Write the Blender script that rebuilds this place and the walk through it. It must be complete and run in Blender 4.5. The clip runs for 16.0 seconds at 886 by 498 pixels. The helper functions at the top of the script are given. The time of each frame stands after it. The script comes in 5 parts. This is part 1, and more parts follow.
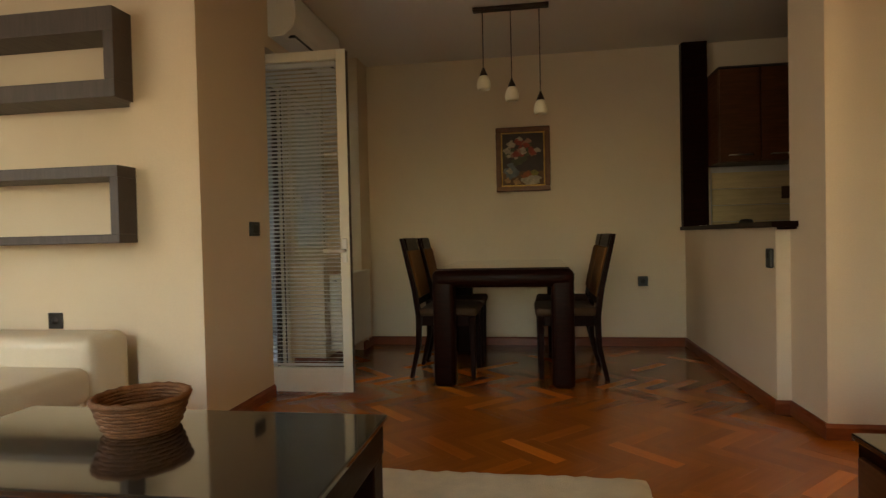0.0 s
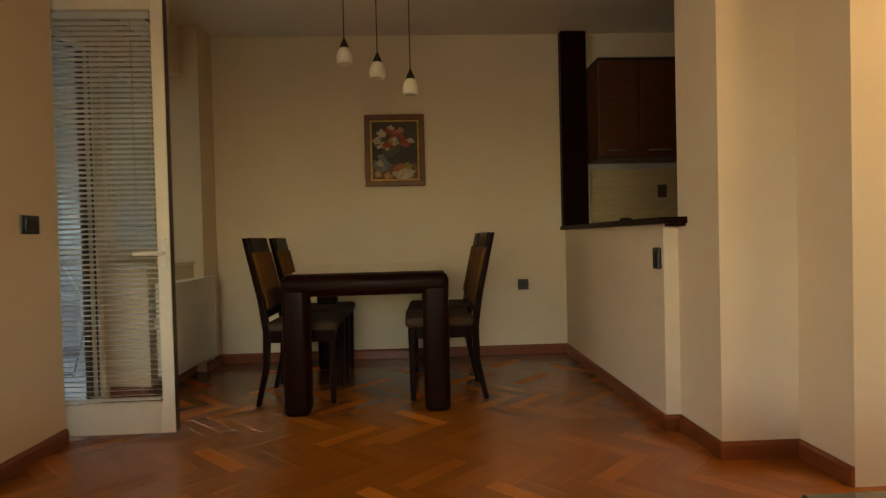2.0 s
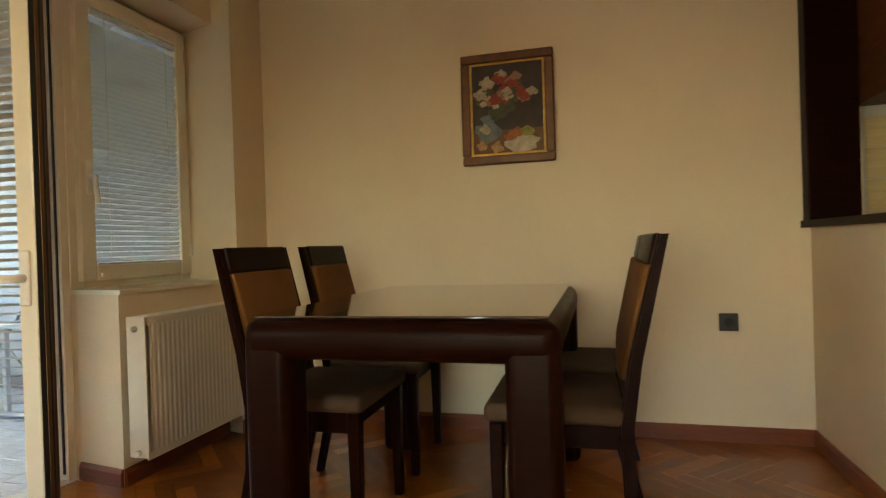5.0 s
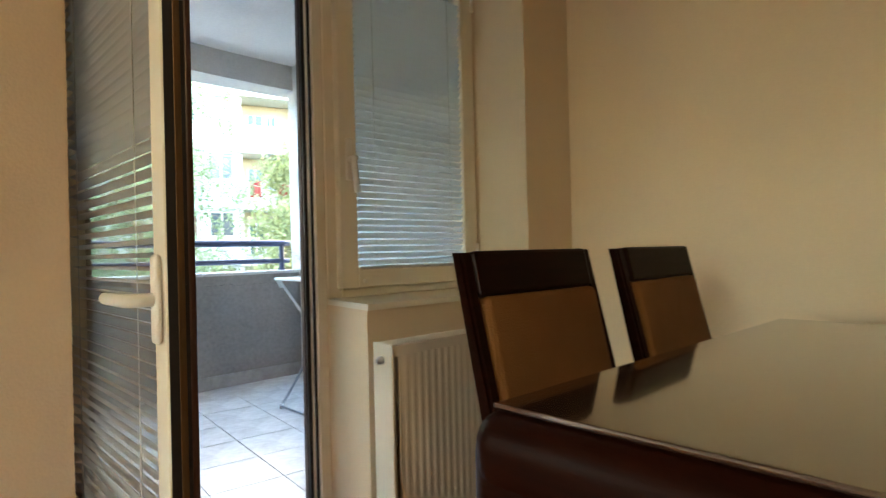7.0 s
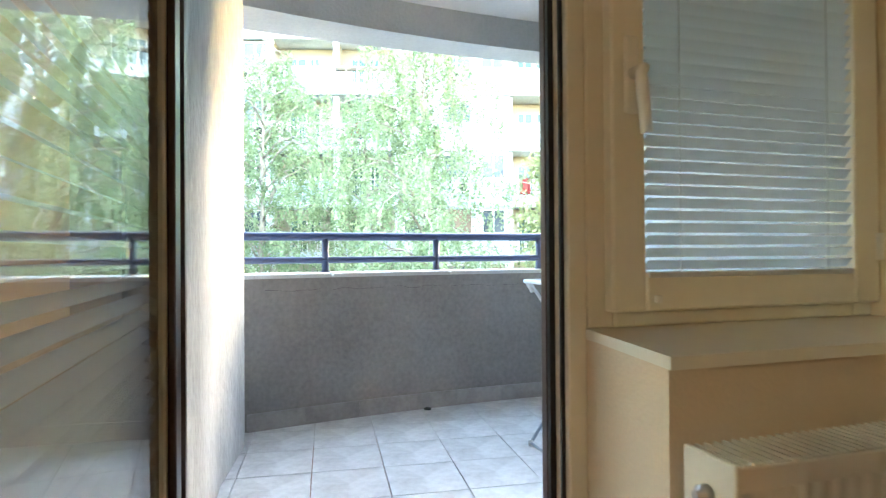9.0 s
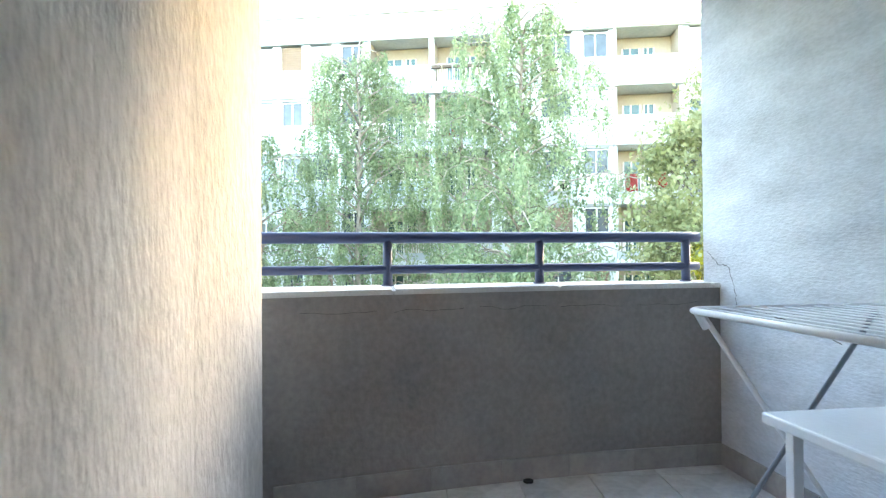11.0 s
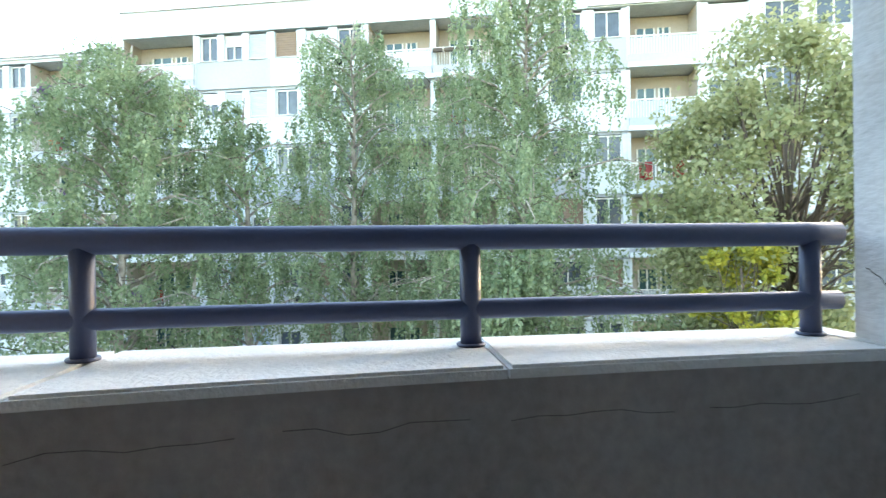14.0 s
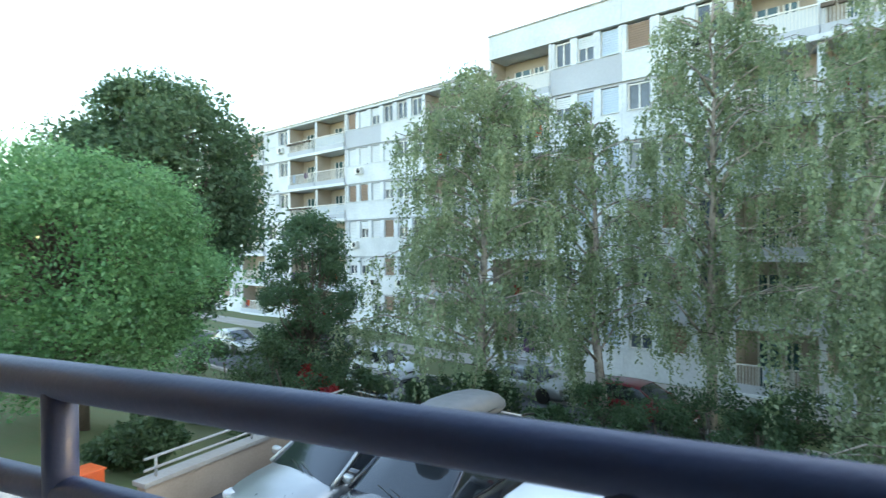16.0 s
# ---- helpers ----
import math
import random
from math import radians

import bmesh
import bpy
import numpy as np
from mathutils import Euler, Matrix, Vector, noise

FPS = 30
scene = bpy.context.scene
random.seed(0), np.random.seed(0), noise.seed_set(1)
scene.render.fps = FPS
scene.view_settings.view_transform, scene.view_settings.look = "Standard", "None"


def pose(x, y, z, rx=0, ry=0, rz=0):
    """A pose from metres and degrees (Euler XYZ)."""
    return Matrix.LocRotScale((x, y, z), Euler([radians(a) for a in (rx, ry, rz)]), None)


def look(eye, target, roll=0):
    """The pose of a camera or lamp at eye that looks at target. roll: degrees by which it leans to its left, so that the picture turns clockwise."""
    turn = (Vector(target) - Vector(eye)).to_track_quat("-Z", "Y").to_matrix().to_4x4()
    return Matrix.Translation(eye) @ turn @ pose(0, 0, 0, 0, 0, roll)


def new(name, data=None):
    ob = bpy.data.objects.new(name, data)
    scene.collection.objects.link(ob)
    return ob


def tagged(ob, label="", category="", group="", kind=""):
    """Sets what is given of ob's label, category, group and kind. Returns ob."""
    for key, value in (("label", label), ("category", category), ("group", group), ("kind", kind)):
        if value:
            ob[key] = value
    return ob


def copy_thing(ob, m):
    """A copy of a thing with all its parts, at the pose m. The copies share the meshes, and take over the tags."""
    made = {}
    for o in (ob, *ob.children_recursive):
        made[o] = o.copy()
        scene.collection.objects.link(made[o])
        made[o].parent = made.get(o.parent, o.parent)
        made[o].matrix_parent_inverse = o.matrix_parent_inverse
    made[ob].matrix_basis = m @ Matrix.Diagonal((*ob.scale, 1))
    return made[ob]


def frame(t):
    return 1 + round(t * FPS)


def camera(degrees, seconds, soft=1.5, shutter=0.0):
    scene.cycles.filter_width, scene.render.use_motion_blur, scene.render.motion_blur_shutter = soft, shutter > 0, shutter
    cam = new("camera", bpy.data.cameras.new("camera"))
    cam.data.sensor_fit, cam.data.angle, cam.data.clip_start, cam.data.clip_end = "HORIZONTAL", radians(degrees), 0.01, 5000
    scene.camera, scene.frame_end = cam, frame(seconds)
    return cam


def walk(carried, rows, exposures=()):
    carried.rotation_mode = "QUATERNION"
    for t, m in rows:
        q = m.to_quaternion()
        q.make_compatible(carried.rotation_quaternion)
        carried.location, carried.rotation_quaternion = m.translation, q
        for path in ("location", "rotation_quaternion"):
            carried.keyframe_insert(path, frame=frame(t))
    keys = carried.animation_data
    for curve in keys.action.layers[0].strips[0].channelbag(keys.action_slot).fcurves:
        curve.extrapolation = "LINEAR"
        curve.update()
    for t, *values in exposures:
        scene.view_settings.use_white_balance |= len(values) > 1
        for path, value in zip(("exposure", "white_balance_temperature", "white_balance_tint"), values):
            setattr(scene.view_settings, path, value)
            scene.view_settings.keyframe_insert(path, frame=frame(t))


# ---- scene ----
cam = camera(75.1, 16.0, soft=1.25, shutter=0.3)
PATH = [
    (0, (0.637, 1.261, 0.956), (0.325, 3.236, 0.916), -1.3),
    (0.5, (0.668, 1.329, 0.948), (0.491, 3.321, 0.91), -1.3),
    (1, (0.714, 1.442, 0.941), (0.628, 3.44, 0.904), -1.3),
    (1.5, (0.735, 1.58, 0.92), (0.709, 3.579, 0.883), -1.4),
    (2, (0.724, 1.815, 0.929), (0.808, 3.813, 0.891), -1.4),
    (2.5, (0.749, 2.095, 0.932), (0.891, 4.09, 0.892), -1.4),
    (3, (0.837, 2.407, 0.945), (0.95, 4.403, 0.906), -1.4),
    (3.2, (0.831, 2.471, 0.946), (0.922, 4.469, 0.906), -1.5),
    (5.3, (0.985, 3.588, 0.939), (0.342, 5.482, 0.929), -1.8),
    (5.5, (0.946, 3.67, 0.935), (0.223, 5.535, 0.921), -1.8),
    (6, (0.821, 3.902, 0.945), (-0.134, 5.66, 0.938), -1.7),
    (6.5, (0.679, 4.1, 0.943), (-0.508, 5.709, 0.948), -1.5),
    (7, (0.529, 4.33, 0.958), (-0.93, 5.698, 0.967), -1.4),
    (7.5, (0.4, 4.497, 0.951), (-1.269, 5.599, 0.965), -1.2),
    (8, (0.202, 4.632, 0.959), (-1.586, 5.528, 0.972), -1.0),
    (8.5, (0.025, 4.714, 0.959), (-1.826, 5.473, 0.973), -1.0),
    (9, (-0.221, 4.814, 0.951), (-2.135, 5.396, 0.966), -0.4),
    (9.5, (-0.445, 4.883, 0.951), (-2.395, 5.326, 0.967), -0.4),
    (10, (-0.688, 4.985, 0.944), (-2.663, 5.296, 0.964), -0.4),
    (10.2, (-0.788, 5.007, 0.949), (-2.773, 5.251, 0.97), -0.4),
    (12.3, (-1.883, 5.221, 1.012), (-3.849, 5.592, 1.001), -1.0),
    (12.5, (-1.991, 5.259, 0.996), (-3.934, 5.734, 0.989), -0.6),
    (13, (-2.255, 5.433, 1.004), (-4.185, 5.96, 0.995), -0.6),
    (13.5, (-2.482, 5.588, 1.016), (-4.441, 5.991, 1.008), -0.7),
    (14, (-2.711, 5.696, 1.039), (-4.7, 5.908, 1.034), -0.7),
    (14.5, (-2.924, 5.77, 1.061), (-4.924, 5.753, 1.056), -0.7),
    (15, (-3.13, 5.837, 1.113), (-5.089, 5.436, 1.109), -0.7),
    (15.5, (-3.297, 5.841, 1.148), (-5.172, 5.144, 1.143), -0.6),
    (16, (-3.4, 5.958, 1.23), (-5.159, 5.005, 1.222), -0.5),
]
EXPOSURES = [(0, 4.05, 7500, 15), (1.5, 4.3, 8000, 14), (3, 4.75, 8100, 14), (5.5, 5.3, 7250, 12), (7, 5.38, 6700, 11), (8.5, 5.45, 6550, 10), (9.3, 5.35, 6600, 10), (10.2, 4.95, 6650, 11),
             (12.3, 4.25, 6900, 12), (13, 4.05, 6900, 12), (14.5, 3.5, 6700, 11), (16, 3.0, 6600, 10)]
walk(cam, [(t, look(eye, target, roll)) for t, eye, target, roll in PATH], EXPOSURES)

# ---- world and lights ----
SUN_EL, SUN_AZ = 10.0, 44.0          # degrees above the horizon; degrees from +y towards -x
world = bpy.data.worlds.new("world")
scene.world = world
world.use_nodes = True
_n = world.node_tree.nodes
_sky = _n.new("ShaderNodeTexSky")
_sky.sky_type = "NISHITA"
_sky.sun_disc = False
_sky.sun_elevation = radians(SUN_EL)
_sky.sun_rotation = radians(-SUN_AZ)
_sky.dust_density = 1.5
_bg = _n["Background"]
_bg.inputs["Strength"].default_value = 0.15
world.node_tree.links.new(_sky.outputs[0], _bg.inputs["Color"])

sun = new("sun", bpy.data.lights.new("sun", "SUN"))
sun.data.energy, sun.data.angle, sun.data.color = 3.2, radians(0.6), (1.0, 0.78, 0.5)
_d = Vector((-math.sin(radians(SUN_AZ)) * math.cos(radians(SUN_EL)), math.cos(radians(SUN_AZ)) * math.cos(radians(SUN_EL)), math.sin(radians(SUN_EL))))
sun.matrix_world = look((0, 0, 30), Vector((0, 0, 30)) - _d)


def area_lamp(name, eye, target, w, h, power, color):
    ob = new(name, bpy.data.lights.new(name, "AREA"))
    ob.data.shape, ob.data.size, ob.data.size_y = "RECTANGLE", w, h
    ob.data.energy, ob.data.color = power, color
    ob.matrix_world = look(eye, target)
    return ob


area_lamp("living_window_daylight", (-3.12, 1.3, 1.5), (0, 1.9, 1.3), 2.2, 1.4, 1.6, (1.0, 0.92, 0.79))
area_lamp("back_window_daylight", (0.2, -1.97, 1.5), (0.1, 3, 1.5), 2.2, 1.4, 0.38, (1.0, 0.86, 0.64))
area_lamp("hall_lamp_light", (3.0, 3.0, 2.45), (3.0, 3.0, 0), 0.4, 0.4, 1.5, (1.0, 0.74, 0.40))


# ---- materials ----
def material(name, color, rough=0.6, vary=0.12, scale=6.0, fine=60.0, bump=0.1, metal=0.0, spec=0.5, tint=None, stretch=(1, 1, 1), per_piece=0.0, coat=0.0, sheen=0.0, pale=0.0, depth=0.01):
    """A painted, woven or grained surface: broad stains, fine grain, relief and a roughness that varies."""
    m = bpy.data.materials.new(name)
    m.use_nodes = True
    t = m.node_tree
    n, l = t.nodes, t.links
    b = n["Principled BSDF"]
    b.inputs["Roughness"].default_value = rough
    b.inputs["Metallic"].default_value = metal
    b.inputs["Specular IOR Level"].default_value = spec
    b.inputs["Coat Weight"].default_value = coat
    b.inputs["Coat Roughness"].default_value = 0.1
    b.inputs["Sheen Weight"].default_value = sheen
    co = n.new("ShaderNodeTexCoord")
    mp = n.new("ShaderNodeMapping")
    mp.inputs["Scale"].default_value = stretch
    l.new(co.outputs["Object"], mp.inputs["Vector"])
    big, small = n.new("ShaderNodeTexNoise"), n.new("ShaderNodeTexNoise")
    big.inputs["Scale"].default_value, big.inputs["Detail"].default_value = scale, 5
    small.inputs["Scale"].default_value, small.inputs["Detail"].default_value = fine, 3
    l.new(mp.outputs[0], big.inputs["Vector"])
    l.new(mp.outputs[0], small.inputs["Vector"])
    ramp = n.new("ShaderNodeMix")
    ramp.data_type = "RGBA"
    other = tint or tuple(c * (1 - 1.6 * vary) for c in color)
    ramp.inputs["A"].default_value = (*[min(1, c * (1 + 0.5 * vary)) for c in color], 1)
    ramp.inputs["B"].default_value = (*other, 1)
    mixf = n.new("ShaderNodeMath")
    mixf.operation = "MULTIPLY_ADD"
    mixf.inputs[1].default_value = 0.35
    l.new(small.outputs[0], mixf.inputs[0])
    half = n.new("ShaderNodeMath")
    half.operation = "MULTIPLY"
    half.inputs[1].default_value = 0.65
    l.new(big.outputs[0], half.inputs[0])
    l.new(half.outputs[0], mixf.inputs[2])
    sp = n.new("ShaderNodeMapRange")
    sp.inputs["From Min"].default_value, sp.inputs["From Max"].default_value = 0.3, 0.7
    l.new(mixf.outputs[0], sp.inputs["Value"])
    l.new(sp.outputs[0], ramp.inputs["Factor"])
    out = ramp.outputs["Result"]
    if per_piece:
        info = n.new("ShaderNodeObjectInfo")
        geo = n.new("ShaderNodeNewGeometry")
        add = n.new("ShaderNodeMath")
        add.operation = "ADD"
        l.new(info.outputs["Random"], add.inputs[0])
        l.new(geo.outputs["Random Per Island"], add.inputs[1])
        fr = n.new("ShaderNodeMath")
        fr.operation = "FRACT"
        l.new(add.outputs[0], fr.inputs[0])
        hsv = n.new("ShaderNodeHueSaturation")
        mr = n.new("ShaderNodeMapRange")
        mr.inputs["To Min"].default_value, mr.inputs["To Max"].default_value = 1 - per_piece, 1 + per_piece
        l.new(fr.outputs[0], mr.inputs["Value"])
        if pale:
            pw = n.new("ShaderNodeMath")
            pw.operation = "POWER"
            pw.inputs[1].default_value = 14.0
            l.new(fr.outputs[0], pw.inputs[0])
            ma = n.new("ShaderNodeMath")
            ma.operation = "MULTIPLY_ADD"
            ma.inputs[1].default_value = pale
            l.new(pw.outputs[0], ma.inputs[0])
            l.new(mr.outputs[0], ma.inputs[2])
            l.new(ma.outputs[0], hsv.inputs["Value"])
        else:
            l.new(mr.outputs[0], hsv.inputs["Value"])
        l.new(out, hsv.inputs["Color"])
        out = hsv.outputs[0]
    l.new(out, b.inputs["Base Color"])
    rr = n.new("ShaderNodeMapRange")
    rr.inputs["To Min"].default_value, rr.inputs["To Max"].default_value = max(0.02, rough * 0.8), min(1, rough * 1.2)
    l.new(big.outputs[0], rr.inputs["Value"])
    l.new(rr.outputs[0], b.inputs["Roughness"])
    if bump:
        bp = n.new("ShaderNodeBump")
        bp.inputs["Strength"].default_value = bump
        bp.inputs["Distance"].default_value = depth
        l.new(small.outputs[0], bp.inputs["Height"])
        l.new(bp.outputs[0], b.inputs["Normal"])
    return m


def glass(name, tint=(1, 1, 1), gloss=0.02):
    m = bpy.data.materials.new(name)
    m.use_nodes = True
    n, l = m.node_tree.nodes, m.node_tree.links
    n.remove(n["Principled BSDF"])
    tr, gl, mx, fr = n.new("ShaderNodeBsdfTransparent"), n.new("ShaderNodeBsdfGlossy"), n.new("ShaderNodeMixShader"), n.new("ShaderNodeLayerWeight")
    tr.inputs["Color"].default_value = (*tint, 1)
    gl.inputs["Roughness"].default_value = gloss
    pw, ma = n.new("ShaderNodeMath"), n.new("ShaderNodeMath")
    fr.inputs["Blend"].default_value = 0.5
    pw.operation, pw.inputs[1].default_value = "POWER", 4.0
    ma.operation, ma.inputs[1].default_value, ma.inputs[2].default_value = "MULTIPLY_ADD", 0.8, 0.04
    l.new(fr.outputs["Facing"], pw.inputs[0])
    l.new(pw.outputs[0], ma.inputs[0])
    l.new(ma.outputs[0], mx.inputs[0])
    l.new(tr.outputs[0], mx.inputs[1])
    l.new(gl.outputs[0], mx.inputs[2])
    l.new(mx.outputs[0], n["Material Output"].inputs[0])
    return m


def leafy(name, color, tint):
    """Leaves: light passes through them, and each differs a little."""
    m = bpy.data.materials.new(name)
    m.use_nodes = True
    n, l = m.node_tree.nodes, m.node_tree.links
    b = n["Principled BSDF"]
    geo = n.new("ShaderNodeNewGeometry")
    co = n.new("ShaderNodeTexCoord")
    ns = n.new("ShaderNodeTexNoise")
    ns.inputs["Scale"].default_value = 0.7
    l.new(co.outputs["Object"], ns.inputs["Vector"])
    ad = n.new("ShaderNodeMath")
    ad.operation = "MULTIPLY_ADD"
    ad.inputs[1].default_value = 0.6
    l.new(geo.outputs["Random Per Island"], ad.inputs[0])
    sc = n.new("ShaderNodeMath")
    sc.operation = "MULTIPLY_ADD"
    sc.inputs[1].default_value, sc.inputs[2].default_value = 1.2, -0.4
    l.new(ns.outputs[0], sc.inputs[0])
    l.new(sc.outputs[0], ad.inputs[2])
    mx = n.new("ShaderNodeMix")
    mx.data_type = "RGBA"
    mx.inputs["A"].default_value, mx.inputs["B"].default_value = (*color, 1), (*tint, 1)
    l.new(ad.outputs[0], mx.inputs["Factor"])
    l.new(mx.outputs["Result"], b.inputs["Base Color"])
    b.inputs["Roughness"].default_value = 0.5
    tl, ms = n.new("ShaderNodeBsdfTranslucent"), n.new("ShaderNodeMixShader")
    l.new(mx.outputs["Result"], tl.inputs["Color"])
    ms.inputs[0].default_value = 0.45
    l.new(b.outputs[0], ms.inputs[1])
    l.new(tl.outputs[0], ms.inputs[2])
    l.new(ms.outputs[0], n["Material Output"].inputs[0])
    return m


WALL = material("cream_wall_paint", (0.76, 0.62, 0.45), 0.8, 0.05, 1.2, 140, 0.12)
CEIL = material("ceiling_paint", (0.78, 0.72, 0.62), 0.85, 0.04, 1.0, 120, 0.1)
STUCCO = material("rough_white_stucco", (0.53, 0.525, 0.505), 0.95, 0.24, 2.5, 42, 0.6, stretch=(1, 1, 0.45), depth=0.012)
STUCCO_SOFT = material("scraped_stucco", (0.62, 0.63, 0.66), 0.95, 0.2, 5.0, 70, 0.45, stretch=(0.6, 1, 1.6), depth=0.008)
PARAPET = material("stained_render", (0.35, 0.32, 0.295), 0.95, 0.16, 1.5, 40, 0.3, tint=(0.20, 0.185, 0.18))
CAPSTONE = material("worn_concrete_cap", (0.66, 0.66, 0.64), 0.9, 0.14, 3.0, 90, 0.5)
BALC_CEIL = material("balcony_ceiling_paint", (0.62, 0.60, 0.58), 0.9, 0.08, 1.5, 60, 0.2)
BEAM = material("beam_render", (0.50, 0.49, 0.47), 0.95, 0.12, 2.0, 50, 0.3)
PARQUET = material("oak_parquet", (0.32, 0.092, 0.011), 0.25, 0.11, 3.0, 40, 0.03, stretch=(1, 14, 1), per_piece=0.12, coat=0.3, pale=0.9)
JOINT = material("dark_joint", (0.26, 0.095, 0.024), 0.7, 0.1)
SKIRT = material("stained_skirting_wood", (0.22, 0.052, 0.013), 0.4, 0.2, 4, 50, 0.05, stretch=(3, 3, 30))
WENGE = material("dark_stained_wood", (0.015, 0.0034, 0.0015), 0.36, 0.35, 3, 26, 0.06, stretch=(2, 2, 22), spec=0.06)
WENGE_CAB = material("dark_veneer", (0.095, 0.031, 0.010), 0.45, 0.3, 3, 30, 0.05, stretch=(2, 2, 20), spec=0.3)
FABRIC = material("brown_fabric", (0.19, 0.072, 0.011), 0.9, 0.14, 8, 350, 0.4)
SEAT_FABRIC = material("beige_fabric", (0.075, 0.037, 0.015), 0.9, 0.14, 8, 350, 0.4)
UPVC = material("white_upvc", (0.80, 0.75, 0.63), 0.35, 0.03, 3, 40, 0.02)
UPVC_OUT = material("brown_upvc", (0.060, 0.028, 0.018), 0.35, 0.12, 3, 40, 0.03)
LOCKBRASS = material("bronzed_lock_steel", (0.20, 0.12, 0.06), 0.35, 0.2, 4, 60, 0.05, metal=0.7, stretch=(4, 4, 0.5))
GASKET = material("black_rubber_seal", (0.015, 0.014, 0.014), 0.6, 0.1)
SLAT = leafy("white_slat_plastic", (0.80, 0.81, 0.80), (0.76, 0.78, 0.78))
CORD = material("blind_cord", (0.6, 0.6, 0.57), 0.8, 0.05)
ENAMEL = material("radiator_enamel", (0.80, 0.74, 0.63), 0.35, 0.03, 3, 60, 0.02)
PLASTIC = material("white_plastic", (0.80, 0.77, 0.70), 0.4, 0.03, 3, 60, 0.02)
BLACKPL = material("black_plastic", (0.018, 0.015, 0.013), 0.35, 0.1)
GOLD = material("gilt_wood", (0.62, 0.36, 0.09), 0.36, 0.3, 20, 160, 0.2, metal=0.6)
GOLD_DARK = material("brown_gilt_wood", (0.17, 0.055, 0.012), 0.42, 0.3, 20, 160, 0.2)
RAILPAINT = material("blue_grey_metal_paint", (0.045, 0.062, 0.13), 0.45, 0.12, 5, 120, 0.08)
LEATHER = material("cream_leather", (0.72, 0.62, 0.46), 0.38, 0.08, 4, 160, 0.15)
BLACKGLASS = material("black_glass_top", (0.012, 0.011, 0.011), 0.04, 0.0, bump=0, coat=1.0)
WICKER = material("brown_wicker", (0.21, 0.075, 0.017), 0.6, 0.3, 20, 200, 0.4)
RUG = material("cream_wool_rug", (0.72, 0.64, 0.47), 0.95, 0.12, 12, 220, 0.9)
SHELFWOOD = material("grey_brown_shelf_veneer", (0.075, 0.055, 0.048), 0.5, 0.2, 3, 40, 0.04, stretch=(25, 2, 2))
CHROME = material("brushed_steel", (0.55, 0.54, 0.52), 0.3, 0.08, metal=1.0)
BRONZE = material("bronze_lamp_metal", (0.05, 0.03, 0.02), 0.4, 0.2, metal=0.6)
OPAL = material("opal_lamp_glass", (0.84, 0.77, 0.60), 0.3, 0.06, 5, 40, 0.02)
TILE = material("marbled_floor_tile", (0.72, 0.72, 0.72), 0.35, 0.2, 6, 30, 0.03, tint=(0.42, 0.41, 0.41), per_piece=0.05)
GROUT = material("grey_grout", (0.50, 0.49, 0.48), 0.9, 0.1)
SKIRT_TILE = material("grey_skirting_tile", (0.40, 0.37, 0.36), 0.5, 0.2, 8, 40, 0.05, per_piece=0.1)
SPLASH = material("wood_look_splashback", (0.58, 0.44, 0.24), 0.4, 0.18, 2, 30, 0.03, stretch=(1, 1, 14), per_piece=0.08)
RACK = material("white_coated_wire", (0.74, 0.76, 0.78), 0.35, 0.04)
RACKGREY = material("grey_tube", (0.30, 0.33, 0.37), 0.4, 0.06, metal=0.3)
CRACK = material("crack_dark", (0.06, 0.05, 0.05), 0.95, 0.1)
GLASS = glass("window_glass", (0.96, 0.98, 0.97))
GLASS_DARK = material("far_window_glass", (0.10, 0.12, 0.14), 0.12, 0.3, 0.6, 3, 0)
GRASS = material("grass", (0.09, 0.13, 0.04), 0.95, 0.3, 0.6, 14, 0.8, tint=(0.15, 0.14, 0.06))
ASPHALT = material("asphalt", (0.10, 0.10, 0.105), 0.9, 0.15, 0.5, 30, 0.3)
CONCRETE = material("weathered_concrete", (0.42, 0.38, 0.33), 0.9, 0.15, 1.0, 25, 0.3)
FACADE = material("white_facade_render", (0.74, 0.75, 0.75), 0.9, 0.16, 0.5, 6, 0.1)
FACADE_GREY = material("grey_facade_panel", (0.50, 0.51, 0.53), 0.9, 0.1, 0.3, 8, 0.1)
FACADE_TAN = material("tan_loggia_wall", (0.50, 0.42, 0.33), 0.9, 0.1, 0.5, 8, 0.1)
SHUTTER = material("roller_shutter", (0.66, 0.67, 0.66), 0.6, 0.06, 1, 8, 0.05)
SHUTTER_BROWN = material("brown_shutter", (0.26, 0.17, 0.11), 0.6, 0.06, 1, 8, 0.05)
BARK = material("grey_brown_bark", (0.16, 0.12, 0.09), 0.95, 0.3, 3, 20, 0.8)
BIRCHBARK = material("birch_bark", (0.50, 0.42, 0.34), 0.9, 0.3, 5, 14, 0.4, tint=(0.16, 0.12, 0.10), stretch=(1, 1, 0.6))
LEAF_BIRCH = leafy("birch_leaves", (0.125, 0.19, 0.088), (0.44, 0.49, 0.28))
LEAF_BRIGHT = leafy("fresh_leaves", (0.10, 0.23, 0.08), (0.22, 0.40, 0.17))
LEAF_DARK = leafy("dark_leaves", (0.05, 0.095, 0.04), (0.11, 0.17, 0.07))
LEAF_LINDEN = leafy("linden_leaves", (0.22, 0.25, 0.10), (0.46, 0.45, 0.24))
LEAF_MID = leafy("mid_green_leaves", (0.06, 0.12, 0.055), (0.15, 0.23, 0.11))
LEAF_RED = leafy("red_leaves", (0.30, 0.02, 0.02), (0.42, 0.04, 0.03))
